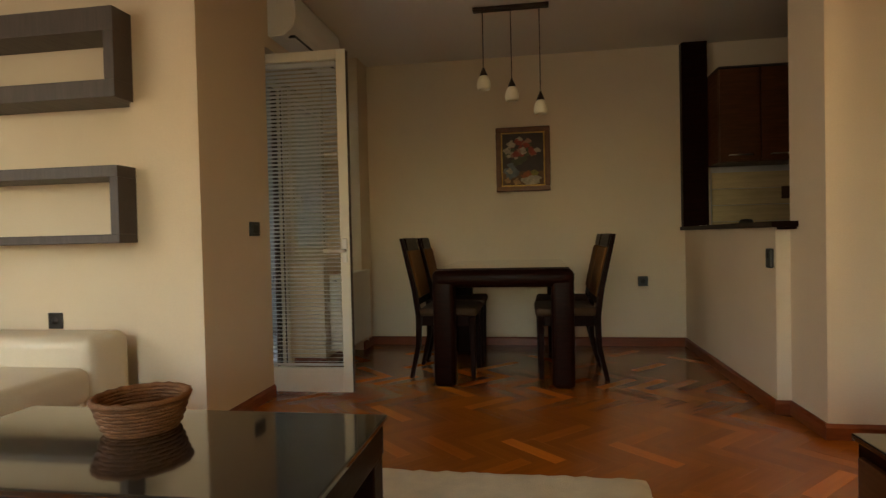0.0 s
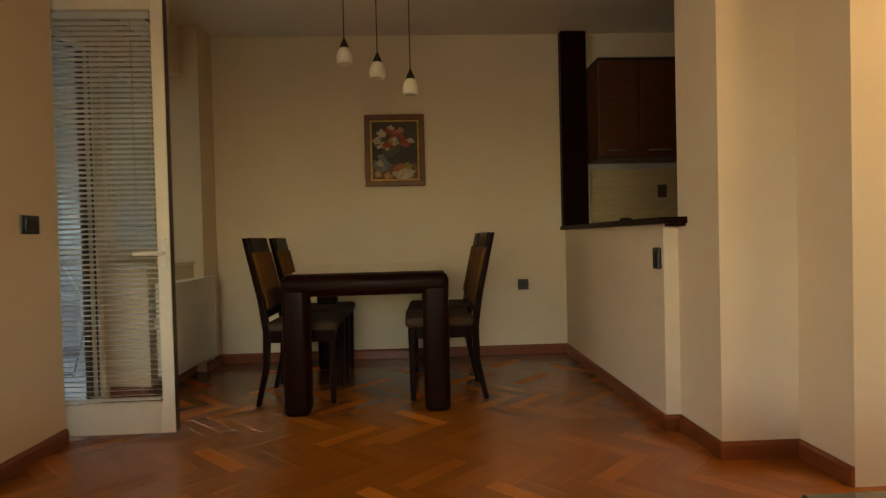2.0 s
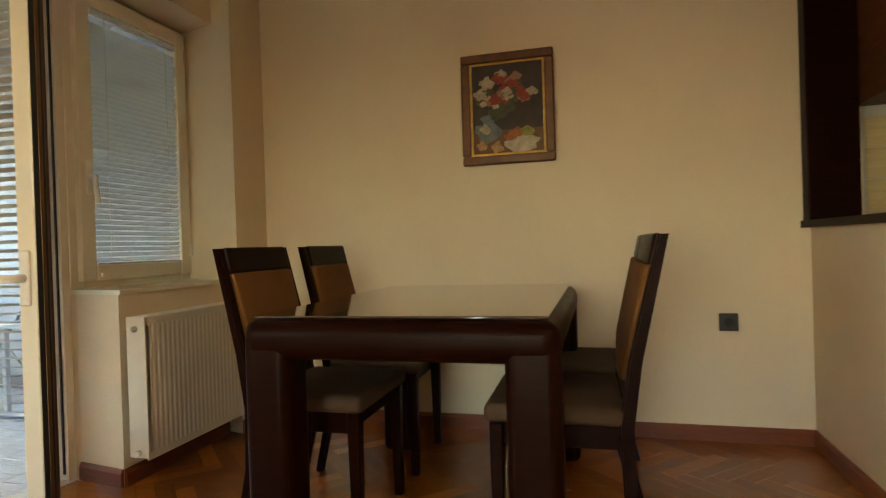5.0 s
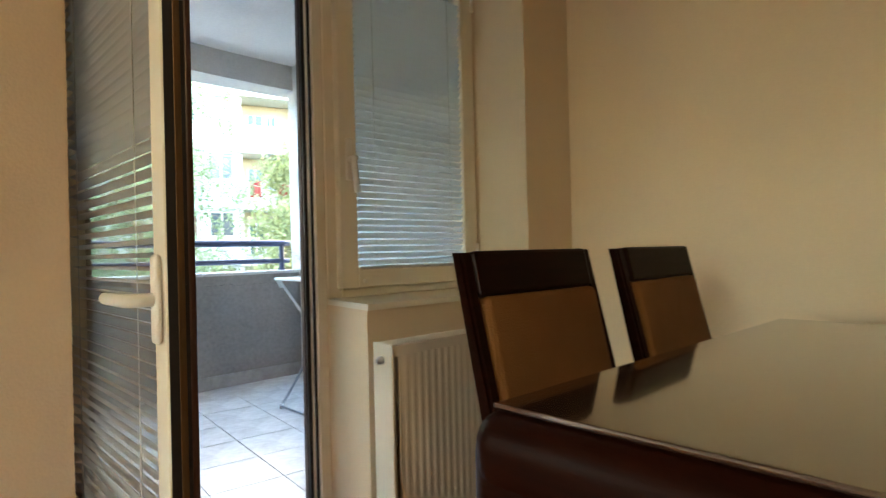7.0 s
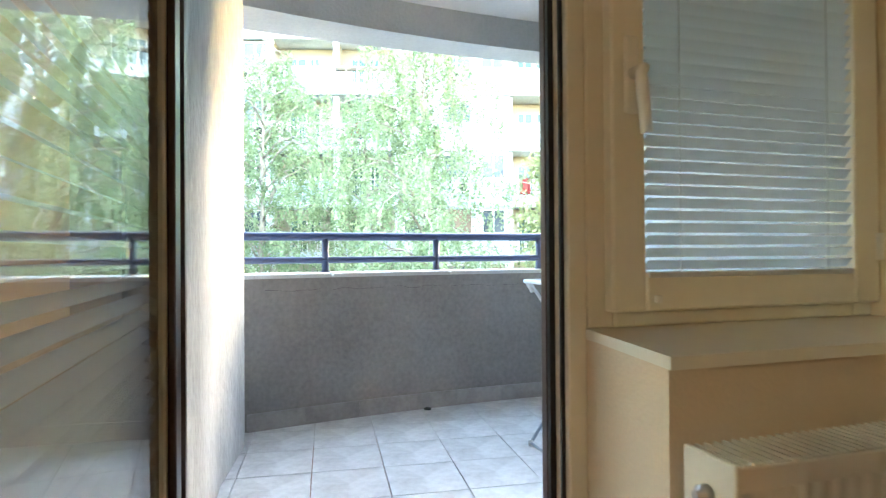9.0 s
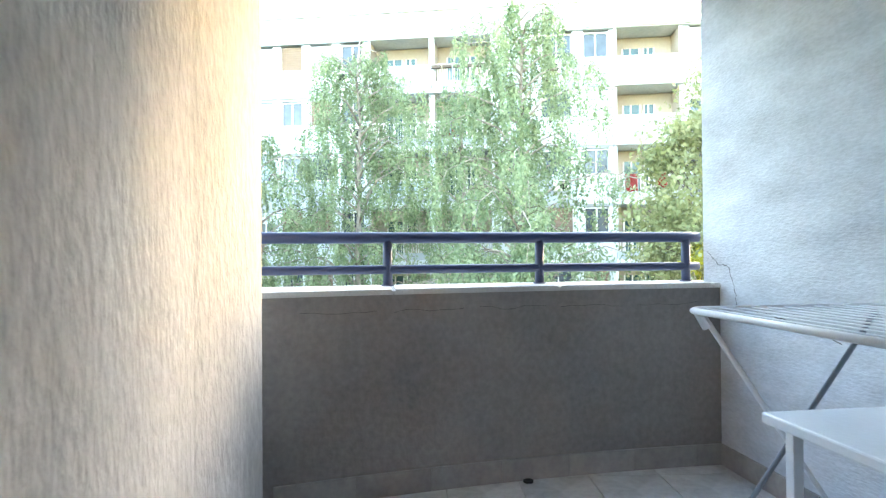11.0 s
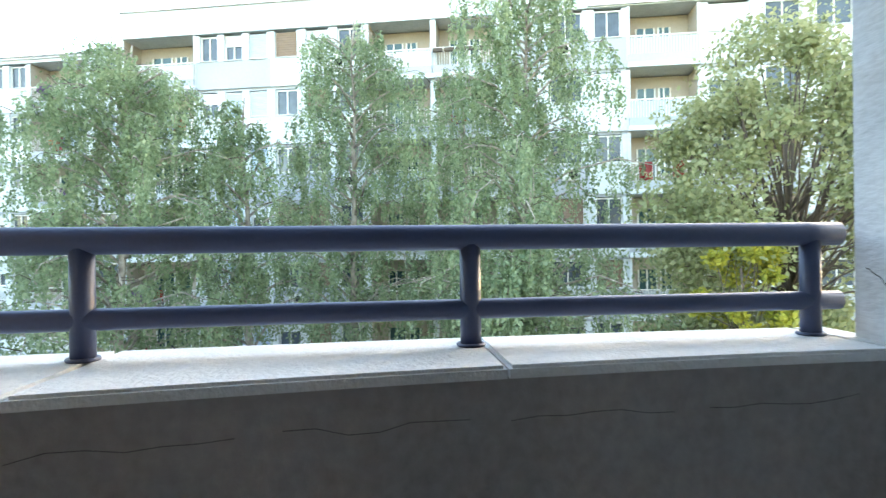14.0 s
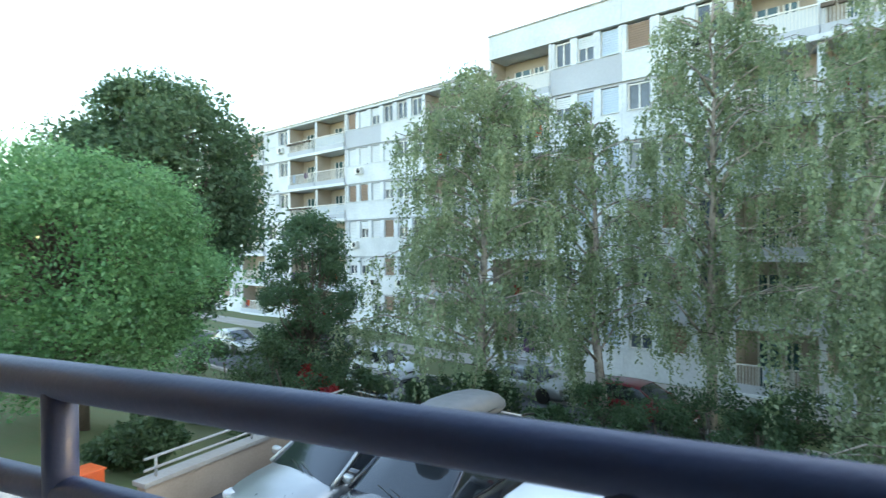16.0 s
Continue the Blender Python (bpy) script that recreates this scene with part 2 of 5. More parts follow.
PAINT_SILVER = material("silver_car_paint", (0.46, 0.46, 0.44), 0.3, 0.03, metal=0.6, coat=0.8, bump=0)
PAINT_DARK = material("dark_car_paint", (0.022, 0.024, 0.032), 0.25, 0.05, coat=0.9, bump=0)
PAINT_WHITE = material("white_car_paint", (0.78, 0.79, 0.80), 0.3, 0.03, coat=0.8, bump=0)
TYRE = material("tyre_rubber", (0.02, 0.02, 0.02), 0.85, 0.1)
CARGLASS = material("car_glass", (0.02, 0.024, 0.028), 0.06, 0.05, coat=1.0, bump=0)
BOXGREY = material("grey_roof_box", (0.16, 0.16, 0.155), 0.5, 0.08)
LAMP_RED = material("red_lens", (0.35, 0.02, 0.02), 0.25, 0.1)
LAMP_CLEAR = material("clear_lens", (0.65, 0.66, 0.68), 0.15, 0.05)
PAINT_RED = material("red_car_paint", (0.20, 0.012, 0.014), 0.3, 0.03, coat=0.8, bump=0)
TANWALL = material("tan_deck_wall", (0.46, 0.36, 0.27), 0.9, 0.16, 1.0, 25, 0.3)
BARRIERGREY = material("grey_blue_disc_paint", (0.22, 0.27, 0.33), 0.5, 0.08)
BLIND_BLUE = material("pale_blue_blind", (0.50, 0.58, 0.66), 0.6, 0.06, 1, 8, 0.05)
GLASS_GREEN = material("dark_green_loggia_glass", (0.05, 0.11, 0.11), 0.15, 0.3, 0.6, 3, 0)
CLOTH_PURPLE = material("purple_cloth", (0.16, 0.08, 0.18), 0.9, 0.2, 4, 60, 0.3)
LEAF_GOLD = leafy("golden_leaves", (0.16, 0.22, 0.04), (0.62, 0.52, 0.06))
ORANGE = material("orange_paint", (0.75, 0.13, 0.03), 0.45, 0.1)
GALV = material("galvanised_pipe", (0.50, 0.47, 0.43), 0.5, 0.15, metal=0.3)


# ---- builders ----
def box(bm, x0, y0, z0, x1, y1, z1, bevel=0.0, seg=2, m=None):
    r = bmesh.ops.create_cube(bm, size=1.0)
    vs = r["verts"]
    bmesh.ops.transform(bm, matrix=Matrix.Translation(((x0 + x1) / 2, (y0 + y1) / 2, (z0 + z1) / 2)) @ Matrix.Diagonal((abs(x1 - x0), abs(y1 - y0), abs(z1 - z0), 1)), verts=vs)
    if bevel:
        es = list({e for v in vs for e in v.link_edges})
        out = bmesh.ops.bevel(bm, geom=es, offset=bevel, segments=seg, affect="EDGES", profile=0.5)
        vs = list({v for f in out["faces"] for v in f.verts} | {v for v in vs if v.is_valid})
    if m is not None:
        bmesh.ops.transform(bm, matrix=m, verts=[v for v in vs if v.is_valid])
    return vs


def boxed(*args, **kw):
    bm = bmesh.new()
    box(bm, *args, **kw)
    return bm


def tube(points, r, sides=10, bm=None, closed=False):
    """A round bar along points, of one radius or one for each point."""
    bm = bm or bmesh.new()
    pts = [Vector(p) for p in points]
    n = len(pts)
    rings = []
    for i, p in enumerate(pts):
        a = pts[i - 1] if (i or closed) else p
        b = pts[(i + 1) % n] if (i < n - 1 or closed) else p
        d = (b - a).normalized()
        up = Vector((0, 0, 1)) if abs(d.z) < 0.9 else Vector((1, 0, 0))
        u = d.cross(up).normalized()
        w = u.cross(d).normalized()
        rad = r[i] if isinstance(r, (list, tuple)) else r
        rings.append([bm.verts.new(p + rad * (math.cos(2 * math.pi * k / sides) * u + math.sin(2 * math.pi * k / sides) * w)) for k in range(sides)])
    for i in range(n if closed else n - 1):
        q, s = rings[i], rings[(i + 1) % n]
        for k in range(sides):
            f = bm.faces.new((q[k], q[(k + 1) % sides], s[(k + 1) % sides], s[k]))
            f.smooth = True
    if not closed:
        bm.faces.new(rings[0][::-1])
        bm.faces.new(rings[-1])
    return bm


def lathe(profile, sides=24, bm=None, m=None):
    """A turned body from (radius, height) pairs."""
    bm = bm or bmesh.new()
    rings = []
    for r, z in profile:
        rings.append([bm.verts.new((r * math.cos(2 * math.pi * k / sides), r * math.sin(2 * math.pi * k / sides), z)) for k in range(sides)])
    for a, b in zip(rings, rings[1:]):
        for k in range(sides):
            f = bm.faces.new((a[k], a[(k + 1) % sides], b[(k + 1) % sides], b[k]))
            f.smooth = True
    if profile[0][0] > 1e-4:
        bm.faces.new(rings[0][::-1])
    if profile[-1][0] > 1e-4:
        bm.faces.new(rings[-1])
    if m is not None:
        bmesh.ops.transform(bm, matrix=m, verts=bm.verts[:])
    return bm


def prism(outline, z0, z1, bm=None):
    """An upright body over a plan outline, given counter-clockwise."""
    bm = bm or bmesh.new()
    lo = [bm.verts.new((x, y, z0)) for x, y in outline]
    hi = [bm.verts.new((x, y, z1)) for x, y in outline]
    n = len(outline)
    for i in range(n):
        bm.faces.new((lo[i], lo[(i + 1) % n], hi[(i + 1) % n], hi[i]))
    bm.faces.new(lo[::-1])
    bm.faces.new(hi)
    bmesh.ops.recalc_face_normals(bm, faces=bm.faces[:])
    return bm


def mesh_of(name, bm, mat):
    me = bpy.data.meshes.new(name)
    bm.to_mesh(me)
    bm.free()
    me.materials.append(mat)
    return me


def part(name, bm, mat, parent, label=""):
    ob = new(name, mesh_of(name, bm, mat))
    ob.parent = parent
    return tagged(ob, label)


def share(name, me, parent, m):
    """One more piece on a mesh that is there already."""
    ob = new(name, me)
    ob.parent = parent
    ob.matrix_basis = m
    return ob


def thing(name, m, label, category, group=""):
    ob = new(name)
    ob.empty_display_size = 0.1
    ob.matrix_basis = m
    return tagged(ob, label, category, group)


def structure(name, bm, mat, label, category=""):
    ob = new(name, mesh_of(name, bm, mat))
    return tagged(ob, label, category or name.split("_")[0], kind="structure")


def smooth(ob):
    for p in ob.data.polygons:
        p.use_smooth = True
    return ob


# ---- the room ----
H = 2.51
XL, XR, YF = -0.966, 1.95, 6.33       # wall faces: balcony side, kitchen side, far wall


structure("floor", boxed(-3.2, -2.2, -0.30, 4.6, YF + 0.2, -0.012), JOINT, "screed under herringbone oak parquet", "floor")
structure("ceiling", prism([(-3.2, -2.2), (4.6, -2.2), (4.6, YF + 0.25), (-1.296, YF + 0.25), (-1.296, 4.25), (-3.2, 4.25)], H, H + 0.2), CEIL, "plain matt cream painted ceiling", "ceiling")
structure("wall_far", boxed(-1.2, YF, 0, 4.6, YF + 0.25, H), WALL, "cream painted wall behind the dining table", "wall")
structure("wall_strip", prism([(-1.30, 6.14), (-1.165, 6.138), (-0.83, 6.045), (-0.83, YF), (-1.30, YF)], 0, H), WALL, "narrow cream wall strip beside the window reveal", "wall")
# the thick wall with the light switch and the front of the column
structure("wall_column", boxed(-1.33, 3.86, 0, XL, 4.60, H), WALL, "cream painted column between living room and balcony door", "wall")
structure("wall_shelves", boxed(-3.2, 3.95, 0, -1.33, 4.20, H), WALL, "cream living room wall with box shelves", "wall")
bm = bmesh.new()
box(bm, -3.35, -2.2, 0, -3.2, 4.2, 0.8)
box(bm, -3.35, -2.2, 2.2, -3.2, 4.2, H)
box(bm, -3.35, -2.2, 0.8, -3.2, 0.2, 2.2)
box(bm, -3.35, 2.4, 0.8, -3.2, 4.2, 2.2)
structure("wall_west", bm, WALL, "cream side wall of the living room with a wide window", "wall")
# lintel above door and window
structure("wall_lintel", boxed(-1.30, 4.60, 2.15, XL, 6.14, H), WALL, "cream lintel over balcony door and window", "wall")
# back wall, and the side wall with a wide window
bm = bmesh.new()
box(bm, -3.2, -2.2, 0, 4.6, -2.05, 0.8)
box(bm, -3.2, -2.2, 2.2, 4.6, -2.05, H)
box(bm, -3.2, -2.2, 0.8, -0.9, -2.05, 2.2)
box(bm, 1.3, -2.2, 0.8, 4.6, -2.05, 2.2)
structure("wall_back", bm, WALL, "cream wall with a wide window behind the living room", "wall")
# kitchen side
structure("wall_half", prism([(1.885, YF), (1.870, 4.47), (2.05, 4.47), (2.07, YF)], 0, 0.97), WALL, "cream half-height wall under the serving counter", "wall")
structure("wall_pillar", boxed(1.940, 4.10, 0, 2.265, 4.469, H), WALL, "cream painted pillar beside the serving opening", "wall")
structure("wall_passage", boxed(2.265, 3.80, 0, 2.50, 4.50, H), WALL, "cream wall leading to the hall", "wall")
structure("wall_hall", boxed(4.4, -2.05, 0, 4.6, YF, H), WALL, "cream hall wall lit by a warm lamp", "wall")
structure("wall_hall_end", boxed(2.50, 4.42, 0, 4.4, 4.58, H), WALL, "cream wall at the end of the hall", "wall")
structure("wall_living_east", boxed(2.34, -2.05, 0, 2.50, 2.8, H), WALL, "cream living room wall behind the low cabinet", "wall")


def skirting(x0, y0, x1, y1):
    """A board along a wall foot, with a bevelled top edge."""
    a, b = Vector((x0, y0, 0)), Vector((x1, y1, 0))
    n = (b - a).length
    bm = bmesh.new()
    prof = [(0, 0), (0.014, 0), (0.014, 0.055), (0.006, 0.072), (0, 0.072)]
    lo = [bm.verts.new((0, -p, q)) for p, q in prof]
    hi = [bm.verts.new((n, -p, q)) for p, q in prof]
    for i in range(len(prof)):
        k = (i + 1) % len(prof)
        bm.faces.new((lo[i], lo[k], hi[k], hi[i]))
    bm.faces.new(lo)
    bm.faces.new(hi[::-1])
    bmesh.ops.recalc_face_normals(bm, faces=bm.faces[:])
    ob = structure("baseboard", bm, SKIRT, "red-brown stained wooden skirting board", "baseboard")
    ob.matrix_basis = Matrix.Translation(a) @ Matrix.Rotation(math.atan2(y1 - y0, x1 - x0), 4, "Z")


skirting(-0.83, YF, 1.885, YF)
skirting(1.885, YF, 1.870, 4.47)
skirting(1.856, 4.47, 1.940, 4.47)
skirting(1.940, 4.47, 1.940, 4.10)
skirting(1.926, 4.10, 2.265, 4.10)
skirting(2.265, 4.10, 2.265, 3.80)
skirting(XL, 3.86, XL, 4.60)
skirting(-1.33, 3.86, XL, 3.86)
skirting(-0.83, 6.045, -0.83, YF)
skirting(-0.915, 5.360, -0.915, 6.04)
skirting(-1.17, 5.398, -0.915, 5.358)

# window parapet and sill
structure("wall_window_parapet", prism([(-1.28, 5.40), (-1.17, 5.40), (-0.915, 5.36), (-0.915, 6.066), (-1.165, 6.135), (-1.28, 6.135)], 0, 0.784), WALL, "cream parapet under the window", "wall")
structure("sill", prism([(-1.28, 5.396), (-1.17, 5.396), (-0.903, 5.355), (-0.903, 6.063), (-1.165, 6.135), (-1.28, 6.135)], 0.784, 0.803), UPVC, "cream window sill board", "sill")

# ---- balcony door and window ----
# a frame of its own: u runs along the front, v inwards; its foot is at the near jamb
FRONT = Matrix.Translation((-1.235, 4.605, 0))   # local y along the front, local x into the room


def ring(bm, y0, z0, y1, z1, x0, x1, w, bottom=None, bevel=0.006):
    """Four bars round an opening in the local yz plane."""
    b = bottom or w
    box(bm, x0, y0, z0, x1, y0 + w, z1, bevel)
    box(bm, x0, y1 - w, z0, x1, y1, z1, bevel)
    box(bm, x0, y0 + w, z1 - w, x1, y1 - w, z1, bevel)
    box(bm, x0, y0 + w, z0, x1, y1 - w, z0 + b, bevel)


def pane(y0, z0, y1, z1, x, parent, label="clear double glazing"):
    ob = part("pane", boxed(x - 0.003, y0, z0, x + 0.003, y1, z1), GLASS, parent, label)
    ob.visible_shadow = False
    return ob


def blind(y0, z0, y1, z1, x, parent, pitch=0.0245, tip=50):
    """A venetian blind on the room side of a pane: head, foot, cords and slats."""
    part("blind_head", boxed(x - 0.012, y0, z1 - 0.03, x + 0.012, y1, z1, bevel=0.003), SLAT, parent, "white blind headrail")
    part("blind_foot", boxed(x - 0.012, y0, z0, x + 0.012, y1, z0 + 0.012, bevel=0.003), SLAT, parent, "white blind bottom bar")
    w = y1 - y0
    bm = bmesh.new()
    rows = []
    for k in range(5):
        a = -1 + 0.5 * k
        rows.append([bm.verts.new((a * 0.0121 * math.cos(radians(tip)), s * w / 2, a * 0.0121 * math.sin(radians(tip)) + 0.0016 * (1 - a * a))) for s in (-1, 1)])
    for p, q in zip(rows, rows[1:]):
        bm.faces.new((p[0], p[1], q[1], q[0]))
    r = bmesh.ops.solidify(bm, geom=bm.faces[:], thickness=0.0006)
    me = mesh_of("slat", bm, SLAT)
    n = int((z1 - z0 - 0.05) / pitch)
    for k in range(n):
        share("slat", me, parent, Matrix.Translation((x, (y0 + y1) / 2, z0 + 0.025 + k * pitch)))
    for f in (0.14, 0.86):
        part("cord", tube([(x + 0.011, y0 + f * w, z0), (x + 0.011, y0 + f * w, z1)], 0.0012, 5), CORD, parent)


def handle(parent, m, name="handle", end=(0.0, -1.0)):
    """A lever handle: base plate, neck and lever pointing along local -y."""
    bm = bmesh.new()
    box(bm, 0, -0.016, -0.075, 0.012, 0.016, 0.075, 0.007, 3)
    hp = part(name, bm, PLASTIC, parent, "white plastic lever handle")
    hp.matrix_basis = m
    bm = tube([(0.008, 0, 0), (0.045, 0, 0), (0.052, 0.012 * end[0] + 0.012 * end[1] * (end[0] == 0), 0.012 * end[0]), (0.052, 0.12 * end[1] * (end[0] == 0), 0.12 * end[0])], [0.012, 0.011, 0.0115, 0.011], 12)
    part("lever", bm, PLASTIC, hp)
    return hp


win = thing("window_1", FRONT, "cream plastic window with a closed white venetian blind", "window")
win["kind"] = "structure"
bm = bmesh.new()
ring(bm, 0.795, 0.803, 1.535, 2.15, -0.035, 0.035, 0.06)
part("window_frame", bm, UPVC, win)
bm = bmesh.new()
ring(bm, 0.835, 0.835, 1.525, 2.13, 0.0, 0.062, 0.075)
part("sash", bm, UPVC, win)
pane(0.905, 0.905, 1.455, 2.06, 0.02, win)
blind(0.915, 0.90, 1.445, 2.05, 0.052, win)
handle(win, Matrix.Translation((0.062, 0.875, 1.29)), end=(-1.0, 0.0))
bm = boxed(0.062, 0.925, 0.852, 0.072, 0.940, 0.867, bevel=0.003)
part("hinge_cap", bm, PLASTIC, win)
part("hinge", tube([(0.066, 1.518, 0.93), (0.066, 1.518, 0.99)], 0.008, 8), PLASTIC, win)
part("hinge", tube([(0.066, 1.518, 1.98), (0.066, 1.518, 2.04)], 0.008, 8), PLASTIC, win)

dframe = thing("door_frame", FRONT, "cream and brown plastic frame of the balcony door", "door frame")
dframe["kind"] = "structure"
bm = bmesh.new()
box(bm, -0.035, -0.004, 0, 0.035, 0.045, 2.15, 0.004)
box(bm, -0.035, 0.755, 0, 0.035, 0.795, 2.15, 0.004)
box(bm, -0.035, 0.045, 2.10, 0.035, 0.755, 2.15, 0.004)
part("jamb", bm, UPVC, dframe)
bm = bmesh.new()
box(bm, -0.055, -0.003, 0, -0.0352, 0.076, 2.148)
box(bm, -0.055, 0.743, 0, -0.0352, 0.81, 2.148)
box(bm, -0.055, 0.076, 2.09, -0.0352, 0.743, 2.148)
part("outer_cover", bm, UPVC_OUT, dframe, "dark brown outer frame cover")
bm = bmesh.new()
box(bm, -0.030, 0.743, 0.03, -0.018, 0.7548, 2.10)
box(bm, 0.012, 0.748, 0.03, 0.020, 0.7548, 2.10)
part("seal", bm, GASKET, dframe, "black rubber seal")
part("threshold", boxed(-0.05, 0.045, 0, 0.04, 0.743, 0.014, bevel=0.004), UPVC, dframe, "cream plastic threshold")

LEAF = Matrix.Translation((-1.2214, 4.668, 0)) @ Matrix.Rotation(radians(-89.1), 4, "Z")   # local y runs to +x, local x faces the living room
door = thing("door_1", LEAF, "open cream balcony door leaf with a white venetian blind", "door")
door["kind"] = "structure"
DW = 0.748
bm = bmesh.new()
ring(bm, 0, 0.018, DW, 2.115, -0.001, 0.0355, 0.060, 0.150, 0.004)
part("leaf_frame", bm, UPVC, door)
bm = bmesh.new()
ring(bm, 0.002, 0.020, DW + 0.0015, 2.110, -0.0135, -0.0014, 0.058, 0.145, 0.003)
part("outer_cover", bm, UPVC_OUT, door, "dark brown outer cover of the leaf")
bm = bmesh.new()
for xa, xb in ((-0.0008, 0.0055), (0.0175, 0.0325)):
    box(bm, xa, DW, 0.024, xb, DW + 0.0022, 2.109)
part("seal", bm, GASKET, door, "dark rubber seals on the leaf edge")
part("lock_strip", boxed(0.0057, DW, 0.024, 0.0173, DW + 0.0035, 2.109, bevel=0.001), LOCKBRASS, door, "brown steel lock strip")
pane(0.055, 0.165, DW - 0.055, 2.06, 0.008, door)
blind(0.066, 0.18, DW - 0.066, 2.045, 0.024, door, tip=22)
handle(door, Matrix.Translation((0.0355, DW - 0.029, 0.89)))
for z in (0.25, 1.85):
    part("hinge", tube([(0.040, 0.0, z), (0.040, 0.0, z + 0.1)], 0.010, 8), PLASTIC, door)

# ---- air conditioner over the door ----
ac = thing("air_conditioner", pose(XL, 4.64, 2.222), "cream wall air conditioner with louvred air outlet", "air conditioner")
bm = bmesh.new()
prof = [(0.0, 0.0), (0.10, 0.0), (0.165, 0.05), (0.185, 0.12), (0.175, 0.25), (0.15, 0.285), (0.0, 0.285)]
lo = [bm.verts.new((x, 0.0, z)) for x, z in prof]
hi = [bm.verts.new((x, 0.85, z)) for x, z in prof]
for i in range(len(prof)):
    k = (i + 1) % len(prof)
    bm.faces.new((lo[i], lo[k], hi[k], hi[i]))
bm.faces.new(lo)
bm.faces.new(hi[::-1])
bmesh.ops.recalc_face_normals(bm, faces=bm.faces[:])
bmesh.ops.bevel(bm, geom=bm.edges[:], offset=0.008, segments=2, affect="EDGES")
part("body", bm, PLASTIC, ac)
part("outlet", boxed(0.112, 0.06, 0.004, 0.155, 0.79, 0.018, m=None), BLACKPL, ac, "dark air outlet slot")
part("flap", boxed(0.10, 0.05, -0.010, 0.16, 0.80, -0.004, bevel=0.002), PLASTIC, ac)

# ---- radiator ----
rad = thing("radiator", pose(-0.875, 5.345, 0.12), "cream enamelled panel radiator with a grille top", "radiator")
RL, RH = 0.76, 0.572
bm = bmesh.new()
n = 26
cols = []
for k in range(n * 4 + 1):
    y = 0.02 + (RL - 0.04) * k / (n * 4)
    ph = (k % 4)
    d = 0.098 if ph in (0, 1) else 0.0966
    cols.append((bm.verts.new((d, y, 0.03)), bm.verts.new((d, y, RH - 0.03))))
for a, b in zip(cols, cols[1:]):
    bm.faces.new((a[0], b[0], b[1], a[1]))
part("front_panel", bm, ENAMEL, rad, "fluted enamelled front panel")
bm = bmesh.new()
box(bm, 0.088, 0.0, 0.0, 0.097, RL, 0.035, 0.004)
box(bm, 0.088, 0.0, RH - 0.035, 0.097, RL, RH, 0.004)
box(bm, 0.010, 0.0, 0.02, 0.018, RL, RH - 0.01, 0.003)
part("back_panel", bm, ENAMEL, rad)
for y in (0.0, RL - 0.006):
    part("side_panel", boxed(0.010, y - 0.003, 0.01, 0.100, y + 0.006, RH + 0.004, bevel=0.003), ENAMEL, rad)
me = mesh_of("grille_bar", boxed(0.014, -0.0022, RH - 0.004, 0.094, 0.0022, RH + 0.003), ENAMEL)
for k in range(49):
    share("grille_bar", me, rad, Matrix.Translation((0, 0.014 + k * 0.0152, 0)))
part("bleed_valve", lathe([(0.012, 0), (0.012, 0.012), (0.006, 0.014), (0.006, 0.02)], 12, m=pose(0.055, -0.003, RH - 0.045, 90, 0, 0)), CHROME, rad, "steel bleed valve")
part("valve_cap", lathe([(0.013, 0), (0.013, 0.018), (0.009, 0.02)], 12, m=pose(0.055, -0.003, 0.03, 90, 0, 0)), PLASTIC, rad)
part("pipe", tube([(0.05, RL, 0.05), (0.05, RL + 0.05, 0.05), (0.05, RL + 0.06, -0.12)], 0.008, 8), ENAMEL, rad)
part("valve_head", lathe([(0.016, 0), (0.018, 0.02), (0.016, 0.05), (0.010, 0.055)], 14, m=pose(0.05, RL + 0.005, RH - 0.05, -90, 0, 0)), PLASTIC, rad)
part("bracket", boxed(-0.041, 0.08, 0.3, 0.012, 0.12, 0.36), ENAMEL, rad)

# ---- dining table ----
tbl = thing("dining_table", pose(-0.015, 4.865, 0), "dark-stained wooden dining table with a glass top sheet", "table")
TW, TL, TH = 0.895, 1.21, 0.748
bm = bmesh.new()
box(bm, 0.0, 0.0, TH - 0.115, TW, TL, TH, 0.045, 6)
smooth(part("tabletop", bm, WENGE, tbl))
bm = bmesh.new()
box(bm, 0.0, 0.0, 0.0, 0.140, 0.140, TH - 0.025, 0.032, 5)
leg = mesh_of("leg", bm, WENGE)
for p in leg.polygons:
    p.use_smooth = True
for x, y in ((0.003, 0.003), (TW - 0.143, 0.003), (0.003, TL - 0.143), (TW - 0.143, TL - 0.143)):
    share("leg", leg, tbl, Matrix.Translation((x, y, 0)))
TOPGLASS = material("tabletop_glass", (0.035, 0.018, 0.012), 0.035, 0.0, bump=0, coat=1.0, spec=1.0)
tg = part("glass_sheet", boxed(0.03, 0.03, TH + 0.001, TW - 0.03, TL - 0.03, TH + 0.009, bevel=0.003), TOPGLASS, tbl, "glossy dark glass sheet")


